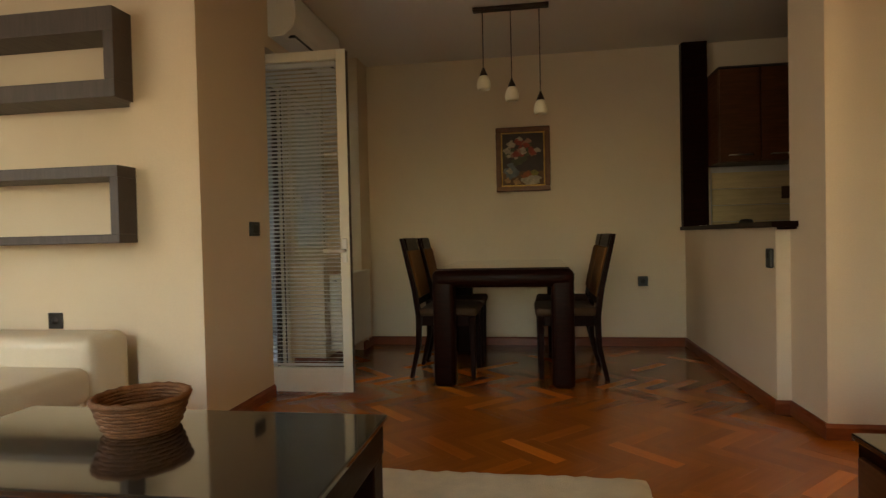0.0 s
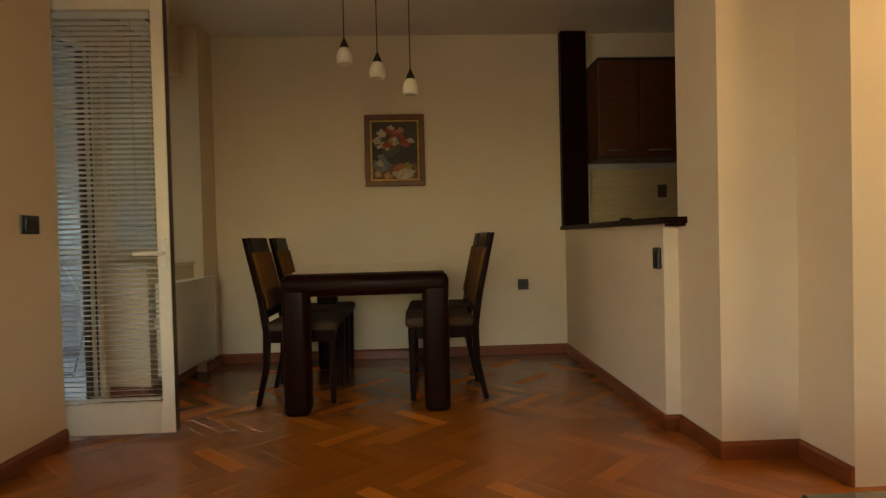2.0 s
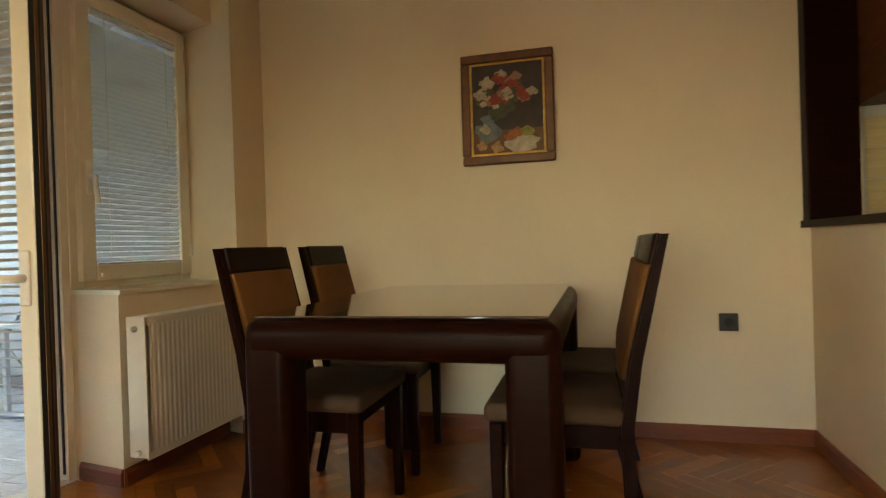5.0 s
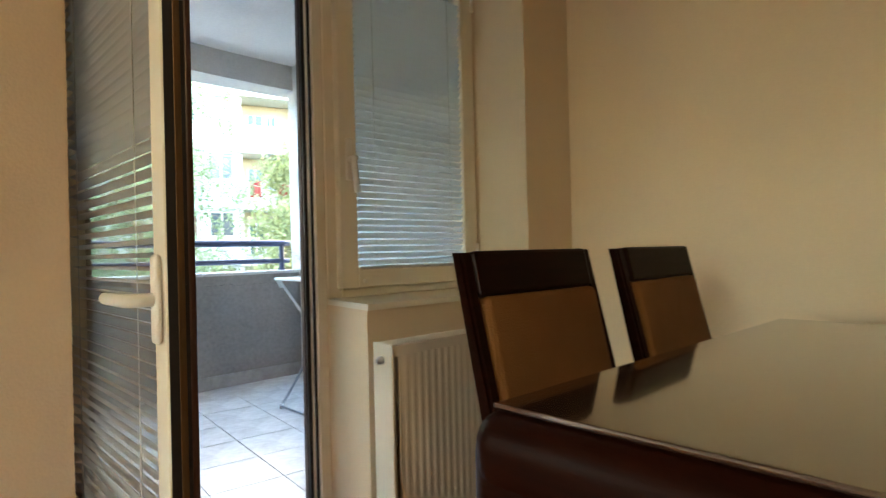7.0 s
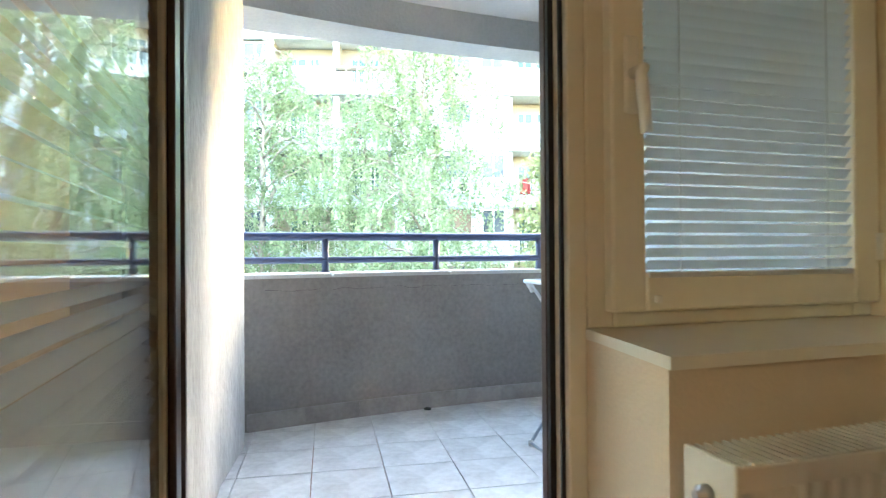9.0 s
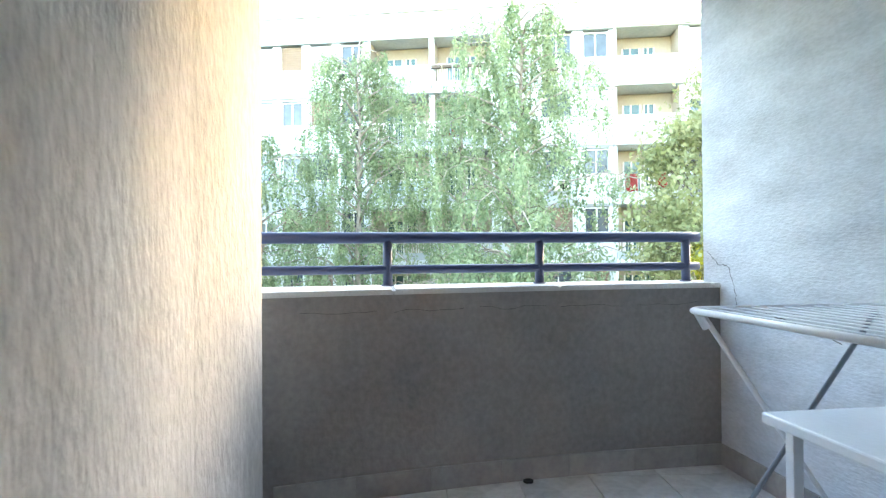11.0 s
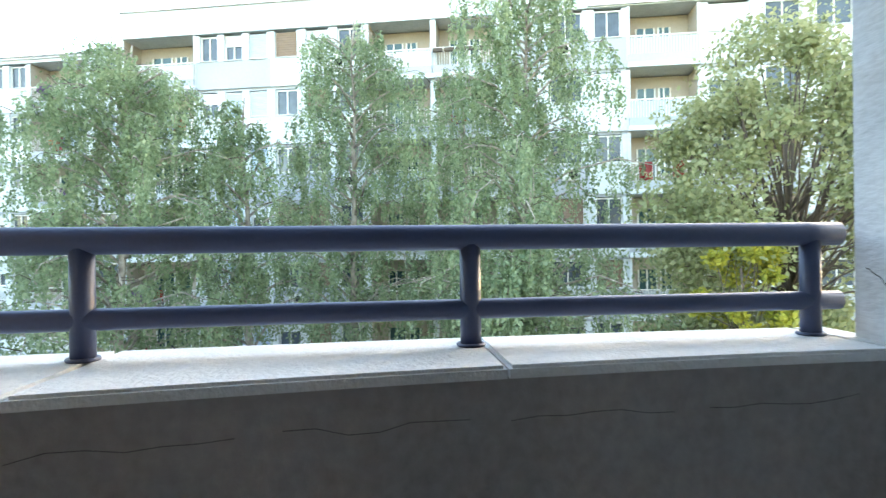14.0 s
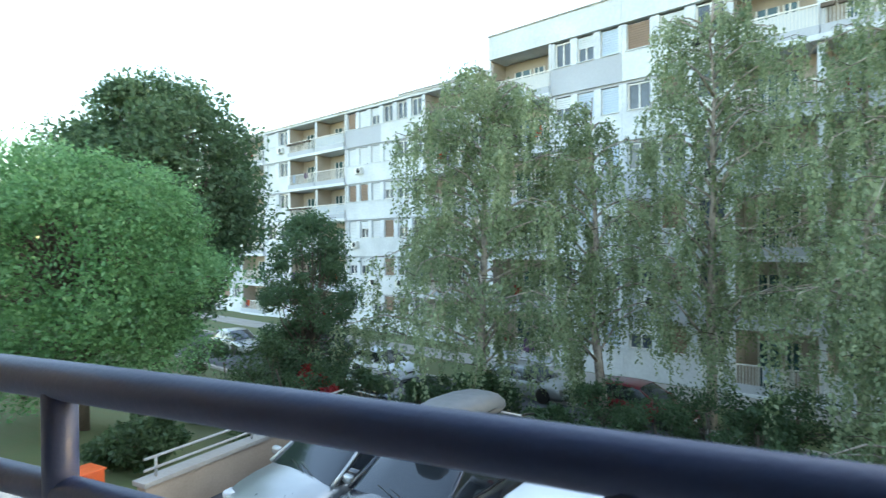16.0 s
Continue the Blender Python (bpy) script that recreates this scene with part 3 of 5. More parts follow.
# ---- chairs ----
def dining_chair(m, label):
    ch = thing("dining_chair", m, label, "chair", "chairs round the dining table")
    # local: seat faces +x, width along y
    for y in (-0.205, 0.175):
        bm = bmesh.new()
        pts = [(-0.235, 0.0), (-0.185, 0.22), (-0.178, 0.42), (-0.205, 0.60), (-0.288, 0.955)]
        wid = [0.030, 0.036, 0.042, 0.038, 0.028]
        ringv = []
        for (x, z), w in zip(pts, wid):
            ringv.append([bm.verts.new((x + sx * w / 2, y + sy, z)) for sx, sy in ((-1, 0), (1, 0), (1, 0.030), (-1, 0.030))])
        for a, b in zip(ringv, ringv[1:]):
            for k in range(4):
                bm.faces.new((a[k], a[(k + 1) % 4], b[(k + 1) % 4], b[k]))
        bm.faces.new(ringv[0])
        bm.faces.new(ringv[-1])
        bmesh.ops.recalc_face_normals(bm, faces=bm.faces[:])
        bmesh.ops.bevel(bm, geom=[e for e in bm.edges if abs((e.verts[0].co - e.verts[1].co).z) > 0.05], offset=0.006, segments=2, affect="EDGES")
        part("back_leg", bm, WENGE, ch)
    for y in (-0.2, 0.158):
        bm = bmesh.new()
        box(bm, 0.165, y, 0.0, 0.207, y + 0.042, 0.42, 0.006)
        for v in bm.verts:
            if v.co.z < 0.1:
                v.co.x += (0.19 - v.co.x) * 0.25
                v.co.y += (y + 0.021 - v.co.y) * 0.25
        part("front_leg", bm, WENGE, ch)
    lean = Matrix.Translation((-0.196, 0, 0.55)) @ Matrix.Rotation(radians(-12.5), 4, "Y")
    part("top_rail", boxed(-0.014, -0.178, 0.325, 0.020, 0.178, 0.415, bevel=0.008, m=lean), WENGE, ch)
    part("lower_rail", boxed(-0.012, -0.176, -0.055, 0.016, 0.176, -0.012, bevel=0.006, m=lean), WENGE, ch)
    pad = part("back_pad", boxed(-0.016, -0.1755, -0.010, 0.030, 0.1755, 0.324, bevel=0.014, seg=3, m=lean), FABRIC, ch, "brown upholstered back")
    smooth(pad)
    for a in ((0.15, -0.16, 0.165, 0.16), (-0.16, -0.188, 0.165, -0.168), (-0.16, 0.168, 0.165, 0.188)):
        part("seat_rail", boxed(a[0], a[1], 0.355, a[2], a[3], 0.425, bevel=0.004), WENGE, ch)
    bm = bmesh.new()
    box(bm, -0.175, -0.208, 0.422, 0.222, 0.208, 0.478, 0.022, 4)
    smooth(part("seat", bm, SEAT_FABRIC, ch, "beige upholstered seat"))
    for o in ch.children:
        o.data.transform(Matrix.Diagonal((1, 1.07, 1, 1)))
    return ch


L1 = "dark-stained dining chair with brown upholstered back, by the window"
L2 = "dark-stained dining chair with brown upholstered back, by the counter"
c1 = dining_chair(pose(0.03, 5.318, 0), L1)
for m, lab in ((pose(0.03, 5.882, 0, 0, 0, 2), L1), (pose(0.855, 5.31, 0, 0, 0, 181), L2), (pose(0.865, 5.83, 0, 0, 0, 178), L2)):
    tagged(copy_thing(c1, m), lab)

# ---- pendant lamp ----
pend = thing("pendant_lamp", pose(0.51, 5.21, H), "bronze ceiling bar with three opal glass pendants", "lamp")
part("ceiling_bar", boxed(-0.255, -0.025, -0.028, 0.255, 0.025, 0, bevel=0.006), BRONZE, pend, "dark bronze ceiling bar")
for k, (x, z) in enumerate(((-0.19, -0.405), (0.0, -0.49), (0.19, -0.59))):
    pt = part("pendant", tube([(x, 0, -0.028), (x, 0, z)], 0.0035, 6), BRONZE, pend)
    part("cap", lathe([(0.006, 0.0), (0.010, -0.012), (0.021, -0.035), (0.026, -0.050), (0.024, -0.056)], 18, m=Matrix.Translation((x, 0, z))), BRONZE, pt)
    smooth(part("shade", lathe([(0.022, -0.056), (0.036, -0.075), (0.046, -0.105), (0.047, -0.130), (0.040, -0.150), (0.036, -0.150), (0.042, -0.128), (0.032, -0.078)], 22, m=Matrix.Translation((x, 0, z))), OPAL, pt, "opal glass bell shade"))

# ---- painting ----
pic = thing("framed_painting", pose(0.557, YF, 1.618), "gilt-framed flower still life on a dark ground", "painting")
PW, PH = 0.232, 0.278
for z0, z1 in ((-PH, -PH + 0.045), (PH - 0.045, PH)):
    part("frame_bar", boxed(-PW, -0.030, z0, PW, -0.002, z1, bevel=0.009, seg=3), GOLD_DARK, pic)
for x0, x1 in ((-PW, -PW + 0.045), (PW - 0.045, PW)):
    part("frame_bar", boxed(x0, -0.029, -PH + 0.045, x1, -0.002, PH - 0.045, bevel=0.009, seg=3), GOLD_DARK, pic)
bm = bmesh.new()
for a in ((-PW + 0.044, -0.020, -PH + 0.044, PW - 0.044, -0.012, -PH + 0.056), (-PW + 0.044, -0.020, PH - 0.056, PW - 0.044, -0.012, PH - 0.044),
          (-PW + 0.044, -0.020, -PH + 0.056, -PW + 0.056, -0.012, PH - 0.056), (PW - 0.056, -0.020, -PH + 0.056, PW - 0.044, -0.012, PH - 0.056)):
    box(bm, *a, 0.003)
part("slip", bm, GOLD, pic, "bright gilt inner slip")
CANVAS = material("dark_canvas", (0.045, 0.022, 0.016), 0.5, 0.4, 12, 200, 0.3)
part("canvas", boxed(-PW + 0.05, -0.008, -PH + 0.05, PW - 0.05, -0.003, PH - 0.05), CANVAS, pic, "dark brown painted canvas")
rnd = random.Random(4)


def dab(x, z, r, color, squash=1.0, y=-0.0095, petals=9):
    """A raised dab of paint with an uneven outline."""
    bm = bmesh.new()
    vs = []
    for k in range(14):
        a = 2 * math.pi * k / 14
        q = r * (1 + 0.22 * math.sin(petals * a / 2 + rnd.random() * 2) + rnd.uniform(-0.12, 0.12))
        vs.append(bm.verts.new((x + q * math.cos(a), y, z + squash * q * math.sin(a))))
    f = bm.faces.new(vs)
    e = bmesh.ops.extrude_face_region(bm, geom=[f])
    for g in e["geom"]:
        if isinstance(g, bmesh.types.BMVert):
            g.co.y += 0.002
    bmesh.ops.recalc_face_normals(bm, faces=bm.faces[:])
    return bm


PAINTS = {k: material("oil_paint_" + k, c, 0.45, 0.35, 30, 200, 0.5) for k, c in (("white", (0.52, 0.42, 0.30)), ("red", (0.34, 0.045, 0.022)), ("pink", (0.40, 0.19, 0.12)), ("leaf", (0.07, 0.075, 0.03)),
          ("blue", (0.16, 0.18, 0.20)), ("apple", (0.40, 0.12, 0.04)), ("pear", (0.32, 0.28, 0.06)), ("cloth", (0.52, 0.44, 0.34)), ("peach", (0.52, 0.28, 0.12)), ("table", (0.16, 0.075, 0.03)))}
bm = boxed(-PW + 0.05, -0.0092, -PH + 0.05, PW - 0.05, -0.008, -0.105)
part("painted_tabletop", bm, PAINTS["table"], pic)
strokes = [("cloth", 0.06, -0.185, 0.075, 0.55), ("cloth", 0.10, -0.16, 0.05, 0.5), ("blue", -0.10, -0.105, 0.062, 0.95), ("blue", -0.10, -0.045, 0.04, 0.5), ("white", -0.115, -0.10, 0.025, 1.0),
           ("leaf", -0.02, 0.01, 0.05, 0.8), ("leaf", 0.05, 0.06, 0.045, 0.8), ("leaf", -0.12, 0.07, 0.05, 1), ("leaf", -0.05, -0.02, 0.045, 0.8),
           ("apple", 0.045, -0.125, 0.034, 0.9), ("pear", 0.095, -0.12, 0.032, 0.85), ("peach", -0.055, -0.195, 0.032, 0.9), ("peach", -0.135, -0.18, 0.026, 0.9), ("apple", 0.005, -0.145, 0.022, 0.9)]
for k in range(26):
    a, q = rnd.uniform(0, 6.28), rnd.uniform(0, 1) ** 0.6
    strokes.append((rnd.choice(["white", "white", "red", "red", "pink", "pink", "leaf"]), -0.02 + 0.125 * q * math.cos(a), 0.075 + 0.10 * q * math.sin(a), rnd.uniform(0.014, 0.030), rnd.uniform(0.7, 1)))
strokes += [("white", -0.10, 0.13, 0.034, 0.9), ("white", -0.135, 0.075, 0.030, 0.9), ("white", 0.125, 0.075, 0.026, 0.9), ("red", -0.06, 0.045, 0.03, 0.9), ("red", 0.03, 0.12, 0.028, 0.9), ("pink", 0.045, 0.155, 0.028, 0.8)]
for i, (c, x, z, r, sq) in enumerate(strokes):
    part("brush_dab", dab(x, z, r, c, sq, -0.0110 - 0.00012 * i), PAINTS[c], pic)

# ---- sockets and switches ----
def socket(name, m, w, h, label, rocker=False):
    s = thing(name, m, label, "socket" if not rocker else "switch")
    part("plate", boxed(-w / 2, -0.009, -h / 2, w / 2, 0, h / 2, bevel=0.004), BLACKPL, s)
    if rocker:
        part("rocker", boxed(-w * 0.32, -0.014, -h * 0.32, w * 0.32, -0.008, h * 0.32, bevel=0.003), BLACKPL, s)
    else:
        part("insert", lathe([(0.022, 0), (0.021, -0.003), (0.019, 0.004), (0.0, 0.006)], 18, m=pose(0, -0.0092, 0, 90, 0, 0)), BLACKPL, s)
    return s


socket("wall_socket", pose(1.541, YF, 0.549), 0.082, 0.082, "black plastic wall socket on the far wall")
socket("light_switch", pose(XL, 4.395, 1.03, 0, 0, 90), 0.12, 0.082, "black plastic light switch beside the balcony door", True)
socket("wall_socket", pose(-1.87, 3.95, 0.562), 0.085, 0.085, "black plastic wall socket above the sofa")
itc = thing("wall_thermostat", pose(1.8705, 4.52, 0.808, 0, 0, -90.5), "small black plastic control on the half wall", "control")
part("body", boxed(-0.032, -0.022, -0.052, 0.032, 0, 0.052, bevel=0.008), BLACKPL, itc)
part("button", boxed(-0.014, -0.025, 0.0, 0.014, -0.021, 0.026, bevel=0.001), GASKET, itc)

# ---- kitchen seen through the opening ----
cnt = thing("serving_counter", pose(0, 0, 0.97), "dark wooden serving counter on the half wall", "counter")
part("board", prism([(1.845, YF - 0.002), (1.815, 4.37), (1.939, 4.37), (1.939, 4.472), (2.20, 4.472), (2.22, YF - 0.002)], 0, 0.03), WENGE, cnt)
part("bracket", boxed(1.875, 4.385, -0.012, 1.938, 4.465, 0.0), WENGE, cnt)
post = thing("wooden_post", pose(1.855, YF - 0.05, 1.0), "dark wooden upright panel at the end of the counter", "post")
part("panel", boxed(0, -0.03, 0, 0.20, 0.048, H - 1.005, bevel=0.005), WENGE, post)
for k, x in enumerate((2.06, 2.66)):
    cab = thing("wall_cabinet", pose(x, YF, 1.485), "dark veneered kitchen wall cabinet with steel bar handles", "cabinet", "kitchen wall cabinets")
    part("body", boxed(0.0, -0.33, 0, 0.598, -0.002, 0.715, bevel=0.003), WENGE_CAB, cab)
    part("cornice", boxed(-0.006, -0.362, 0.717, 0.602, -0.004, 0.728, bevel=0.003), SHELFWOOD, cab)
    for j in (0, 1):
        dr = part("cabinet_door", boxed(0.004 + j * 0.298, -0.352, 0.004, 0.296 + j * 0.298, -0.332, 0.711, bevel=0.003), WENGE_CAB, cab)
        part("bar_handle", tube([(0.07 + j * 0.298, -0.352, 0.05), (0.07 + j * 0.298, -0.375, 0.05), (0.23 + j * 0.298, -0.375, 0.05), (0.23 + j * 0.298, -0.352, 0.05)], 0.005, 8), CHROME, dr, "steel bar handle")
spl = structure("splashback", boxed(2.09, YF - 0.008, 0.85, 4.4, YF - 0.001, 1.484), GROUT, "wood-look plank tiles behind the kitchen worktop", "splashback")
me = mesh_of("plank_tile", boxed(0, -0.008, 0, 0.596, 0, 0.131, bevel=0.002, seg=1), SPLASH)
for r in range(4):
    for k in range(4):
        share("plank_tile", me, spl, Matrix.Translation((2.095 + k * 0.60, YF - 0.009, 0.90 + r * 0.135)))
wt = thing("worktop", pose(2.12, YF - 0.62, 0.86), "dark kitchen worktop along the far wall", "worktop")
part("slab", boxed(0, 0, 0, 2.2, 0.60, 0.04, bevel=0.006), WENGE_CAB, wt)
part("base_unit", boxed(0, 0.02, -0.86, 2.2, 0.60, -0.002), WENGE_CAB, wt)
sk = thing("kitchen_socket", pose(2.66, YF - 0.018, 1.26), "small red-brown patterned plate on the splashback", "socket")
part("plate", boxed(-0.035, -0.010, -0.05, 0.035, 0, 0.05, bevel=0.004), SEAT_FABRIC, sk)
jar = thing("dark_jar", pose(2.22, YF - 0.42, 0.90), "small dark jar on the kitchen worktop", "jar")
part("body", lathe([(0.0, 0), (0.045, 0), (0.05, 0.02), (0.05, 0.12), (0.04, 0.14), (0.0, 0.145)], 18), BLACKPL, jar)
lid = thing("paper_sheet", pose(2.02, 6.10, 1.0025, 0, 0, 12), "folded white paper lying on the counter", "paper")
part("sheet", boxed(-0.04, -0.12, 0, 0.04, 0.10, 0.004, bevel=0.001), PLASTIC, lid)

# ---- living room ----
ct = thing("coffee_table", pose(-0.95, 2.30, 0), "low coffee table with a black glass top", "table")
part("glass_top", boxed(0, 0, 0.432, 1.16, 0.565, 0.45, bevel=0.004), BLACKGLASS, ct, "glossy black glass top")
part("top_frame", boxed(0.01, 0.01, 0.34, 1.15, 0.555, 0.430, bevel=0.005), WENGE, ct)
me = mesh_of("leg", boxed(0, 0, 0, 0.09, 0.09, 0.342, bevel=0.006), WENGE)
for x, y in ((0.012, 0.012), (1.058, 0.012), (0.012, 0.458), (1.058, 0.458)):
    share("leg", me, ct, Matrix.Translation((x, y, 0)))
bk = thing("wicker_basket", pose(-0.438, 2.69, 0.4505), "round brown wicker basket on the coffee table", "basket")
for k in range(8):
    z = 0.004 + k * 0.0098
    r = 0.092 + 0.024 * (k / 7) ** 0.8
    pts = [((r + 0.0022 * math.sin(12 * a + (k % 2) * math.pi)) * math.cos(a), (r + 0.0022 * math.sin(12 * a + (k % 2) * math.pi)) * math.sin(a), z + 0.006) for a in [2 * math.pi * q / 48 for q in range(48)]]
    part("weave", tube(pts, 0.0066, 6, closed=True), WICKER, bk)
part("rim", tube([(0.120 * math.cos(2 * math.pi * q / 40), 0.120 * math.sin(2 * math.pi * q / 40), 0.088 + 0.002 * math.sin(9 * q)) for q in range(40)], 0.009, 8, closed=True), WICKER, bk)
part("bottom", lathe([(0.0, 0), (0.094, 0), (0.096, 0.006), (0.0, 0.008)], 24), WICKER, bk)

sofa = thing("sofa", pose(-3.15, 2.75, 0), "cream leather sofa with padded back and seat", "sofa")
def cushion(x0, y0, z0, x1, y1, z1, r):
    bm = bmesh.new()
    box(bm, x0, y0, z0, x1, y1, z1, r, 5)
    return bm
for nm, a in (("base", (0.05, 0.06, 0.06, 1.76, 1.06, 0.26, 0.03)), ("seat_cushion", (0.0, 0.0, 0.24, 0.90, 0.84, 0.41, 0.055)), ("seat_cushion", (0.902, 0.0, 0.24, 1.80, 0.84, 0.41, 0.055)),
              ("back_cushion", (0.0, 0.82, 0.08, 0.90, 1.10, 0.54, 0.06)), ("back_cushion", (0.902, 0.82, 0.08, 1.80, 1.10, 0.54, 0.06))):
    smooth(part(nm, cushion(*a), LEATHER, sofa))
for x in (0.12, 1.68):
    for y in (0.12, 0.98):
        part("foot", lathe([(0.025, 0), (0.03, 0.06)], 12, m=Matrix.Translation((x, y, 0))), BLACKPL, sofa)

for z0, z1, tb, tt, ts in ((1.66, 2.09, 0.085, 0.115, 0.055), (0.965, 1.337, 0.042, 0.056, 0.045)):
    sh = thing("box_shelf", pose(-2.95, 3.95, z0), "dark grey-brown veneered box shelf on the wall", "shelf", "box shelves")
    hh, d = z1 - z0, 0.22
    part("bottom_board", boxed(0, -d, 0, 1.64, -0.001, tb, bevel=0.003), SHELFWOOD, sh)
    part("top_board", boxed(0, -d, hh - tt, 1.64, -0.001, hh, bevel=0.003), SHELFWOOD, sh)
    for x in (0.0, 1.64 - ts):
        part("side_board", boxed(x, -d + 0.001, tb, x + ts, -0.001, hh - tt, bevel=0.003), SHELFWOOD, sh)
tv = thing("low_cabinet", pose(1.42, 1.08, 0), "low dark cabinet with a black glass top", "cabinet")
part("body", boxed(0, 0, 0.0, 0.45, 1.74, 0.428, bevel=0.004), WENGE, tv)
part("glass_top", boxed(-0.01, -0.01, 0.43, 0.46, 1.75, 0.446, bevel=0.003), BLACKGLASS, tv, "glossy black glass top")
for k in range(3):
    dd = part("drawer", boxed(-0.016, 0.03 + k * 0.57, 0.06, -0.001, 0.57 + k * 0.57, 0.40, bevel=0.003), WENGE_CAB, tv)
    part("knob", lathe([(0.008, 0), (0.008, 0.015), (0.014, 0.02), (0.0, 0.026)], 12, m=pose(-0.016, 0.30 + k * 0.57, 0.25, 0, -90, 0)), CHROME, dd)
rug = thing("rug", pose(-0.10, 1.45, 0), "thick cream wool rug on the parquet", "rug")
bm = bmesh.new()
RX, RY = 34, 62
vv = [[bm.verts.new((1.145 * i / RX + 0.004 * rnd.uniform(-1, 1), 2.1 * j / RY + 0.004 * rnd.uniform(-1, 1), 0.022 + rnd.uniform(-0.004, 0.004) if 0 < i < RX and 0 < j < RY else 0.003)) for j in range(RY + 1)] for i in range(RX + 1)]
for i in range(RX):
    for j in range(RY):
        bm.faces.new((vv[i][j], vv[i + 1][j], vv[i + 1][j + 1], vv[i][j + 1]))
smooth(part("carpet", bm, RUG, rug))
hl = thing("hall_ceiling_lamp", pose(3.0, 3.0, H), "round opal hall ceiling lamp", "lamp")
part("bowl", lathe([(0.16, 0), (0.16, -0.03), (0.10, -0.075), (0.0, -0.085)], 24), OPAL, hl)

# ---- balcony ----
BF = 0.0


def inner_x(y):
    return -3.70 + 0.055 * (6.7 - y) ** 2


def rail_x(y):
    return -3.87 + 0.025 * (6.5 - y) ** 2


def outer_x(y):
    return -3.985 + 0.03 * (6.5 - y) ** 2


def band(fa, fb, y0, y1, z0, z1, n=24):
    """A curved wall between two plan curves."""
    ys = [y0 + (y1 - y0) * k / n for k in range(n + 1)]
    return prism([(fa(y), y) for y in ys] + [(fb(y), y) for y in reversed(ys)], z0, z1)


YA, YB = 4.45, 6.69
structure("balcony_slab", prism([(-1.27, 4.3), (-1.27, 6.8), (-3.9, 6.8), (-3.85, 4.3)], -0.22, -0.014), GROUT, "grouted balcony slab", "floor")
structure("balcony_ceiling", prism([(-1.30, 4.0), (-1.30, 7.1), (-4.0, 7.1), (-3.95, 4.0)], 2.51, 2.75), BALC_CEIL, "grey-white painted balcony ceiling", "ceiling")
structure("balcony_beam", band(lambda y: inner_x(y) - 0.05, outer_x, 4.3, 6.95, 2.31, 2.51), BEAM, "curved rendered beam along the balcony edge", "beam")
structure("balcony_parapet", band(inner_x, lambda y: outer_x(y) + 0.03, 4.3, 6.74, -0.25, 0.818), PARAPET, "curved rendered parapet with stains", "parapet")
structure("wall_balcony_far", boxed(-3.83, YB, -0.25, -1.2, YB + 0.25, 2.51), STUCCO_SOFT, "scraped grey-white stucco balcony wall with a crack", "wall")
structure("wall_balcony_near", prism([(-3.26, 4.700), (-2.75, 4.622), (-1.30, 4.598), (-1.30, 4.25), (-3.26, 4.25)], -0.25, 2.51), STUCCO, "rough white stucco balcony wall", "wall")
structure("wall_outer_reveal", boxed(-1.36, 6.142, 0, -1.302, 6.688, 2.51), STUCCO_SOFT, "stucco strip beside the window outside", "wall")
structure("wall_outer_parapet", boxed(-1.32, 5.40, 0, -1.284, 6.14, 0.80), STUCCO_SOFT, "stucco under the window outside", "wall")
structure("wall_outer_lintel", boxed(-1.34, 4.60, 2.15, -1.302, 6.14, 2.51), STUCCO_SOFT, "stucco lintel outside", "wall")

cap = tagged(new("parapet_cap"), "worn pale concrete slabs capping the parapet", "cap", kind="structure")
cuts = [4.35, 5.17, 5.905, 6.655, 6.74]
for a, b in zip(cuts, cuts[1:]):
    bm = band(lambda y: inner_x(y) + 0.008, outer_x, a + 0.002, b - 0.002, 0.818, 0.84, 8)
    bmesh.ops.bevel(bm, geom=[e for e in bm.edges if abs(e.verts[0].co.z - e.verts[1].co.z) < 0.001 and e.verts[0].co.z > 0.835], offset=0.006, segments=2, affect="EDGES")
    part("cap_slab", bm, CAPSTONE, cap)

rail = thing("balcony_railing", pose(0, 0, 0.84), "blue-grey painted tubular steel railing on the parapet", "railing")
ys = [4.3 + 2.385 * k / 30 for k in range(31)]
smooth(part("top_rail", tube([(rail_x(y), y, 0.219) for y in ys], 0.0255, 16), RAILPAINT, rail))
smooth(part("lower_rail", tube([(rail_x(y), y, 0.075) for y in ys], 0.0205, 14), RAILPAINT, rail))
for y in (6.62, 5.873, 5.153, 4.43):
    p = part("post", tube([(rail_x(y), y, -0.001), (rail_x(y), y, 0.21)], 0.0215, 14), RAILPAINT, rail)
    part("weld_bead", tube([(rail_x(y) + 0.026 * math.cos(a), y + 0.026 * math.sin(a), 0.004) for a in [2 * math.pi * q / 14 for q in range(14)]], 0.004, 6, closed=True), RAILPAINT, p)

# floor tiles, set askew
tiles = tagged(new("balcony_floor"), "pale marbled ceramic balcony floor tiles", "floor", kind="structure")
TS = 0.315
me = mesh_of("tile", boxed(-TS / 2 + 0.002, -TS / 2 + 0.002, -0.014, TS / 2 - 0.002, TS / 2 - 0.002, BF, bevel=0.0015, seg=1), TILE)
base = Matrix.Translation((-2.766, 5.306, 0)) @ Matrix.Rotation(radians(-5.5), 4, "Z")
for i in range(-4, 6):
    for j in range(-4, 6):
        c = base @ Vector(((i + 0.5) * TS, (j + 0.5) * TS, 0))
        if -3.85 < c.x < -1.15 and 4.4 < c.y < 6.85:
            share("tile", me, tiles, base @ Matrix.Translation(((i + 0.5) * TS, (j + 0.5) * TS, random.uniform(-0.0006, 0.0006))))
sk = tagged(new("balcony_skirting"), "grey marbled skirting tiles along the parapet", "skirting", kind="structure")
y = 4.70
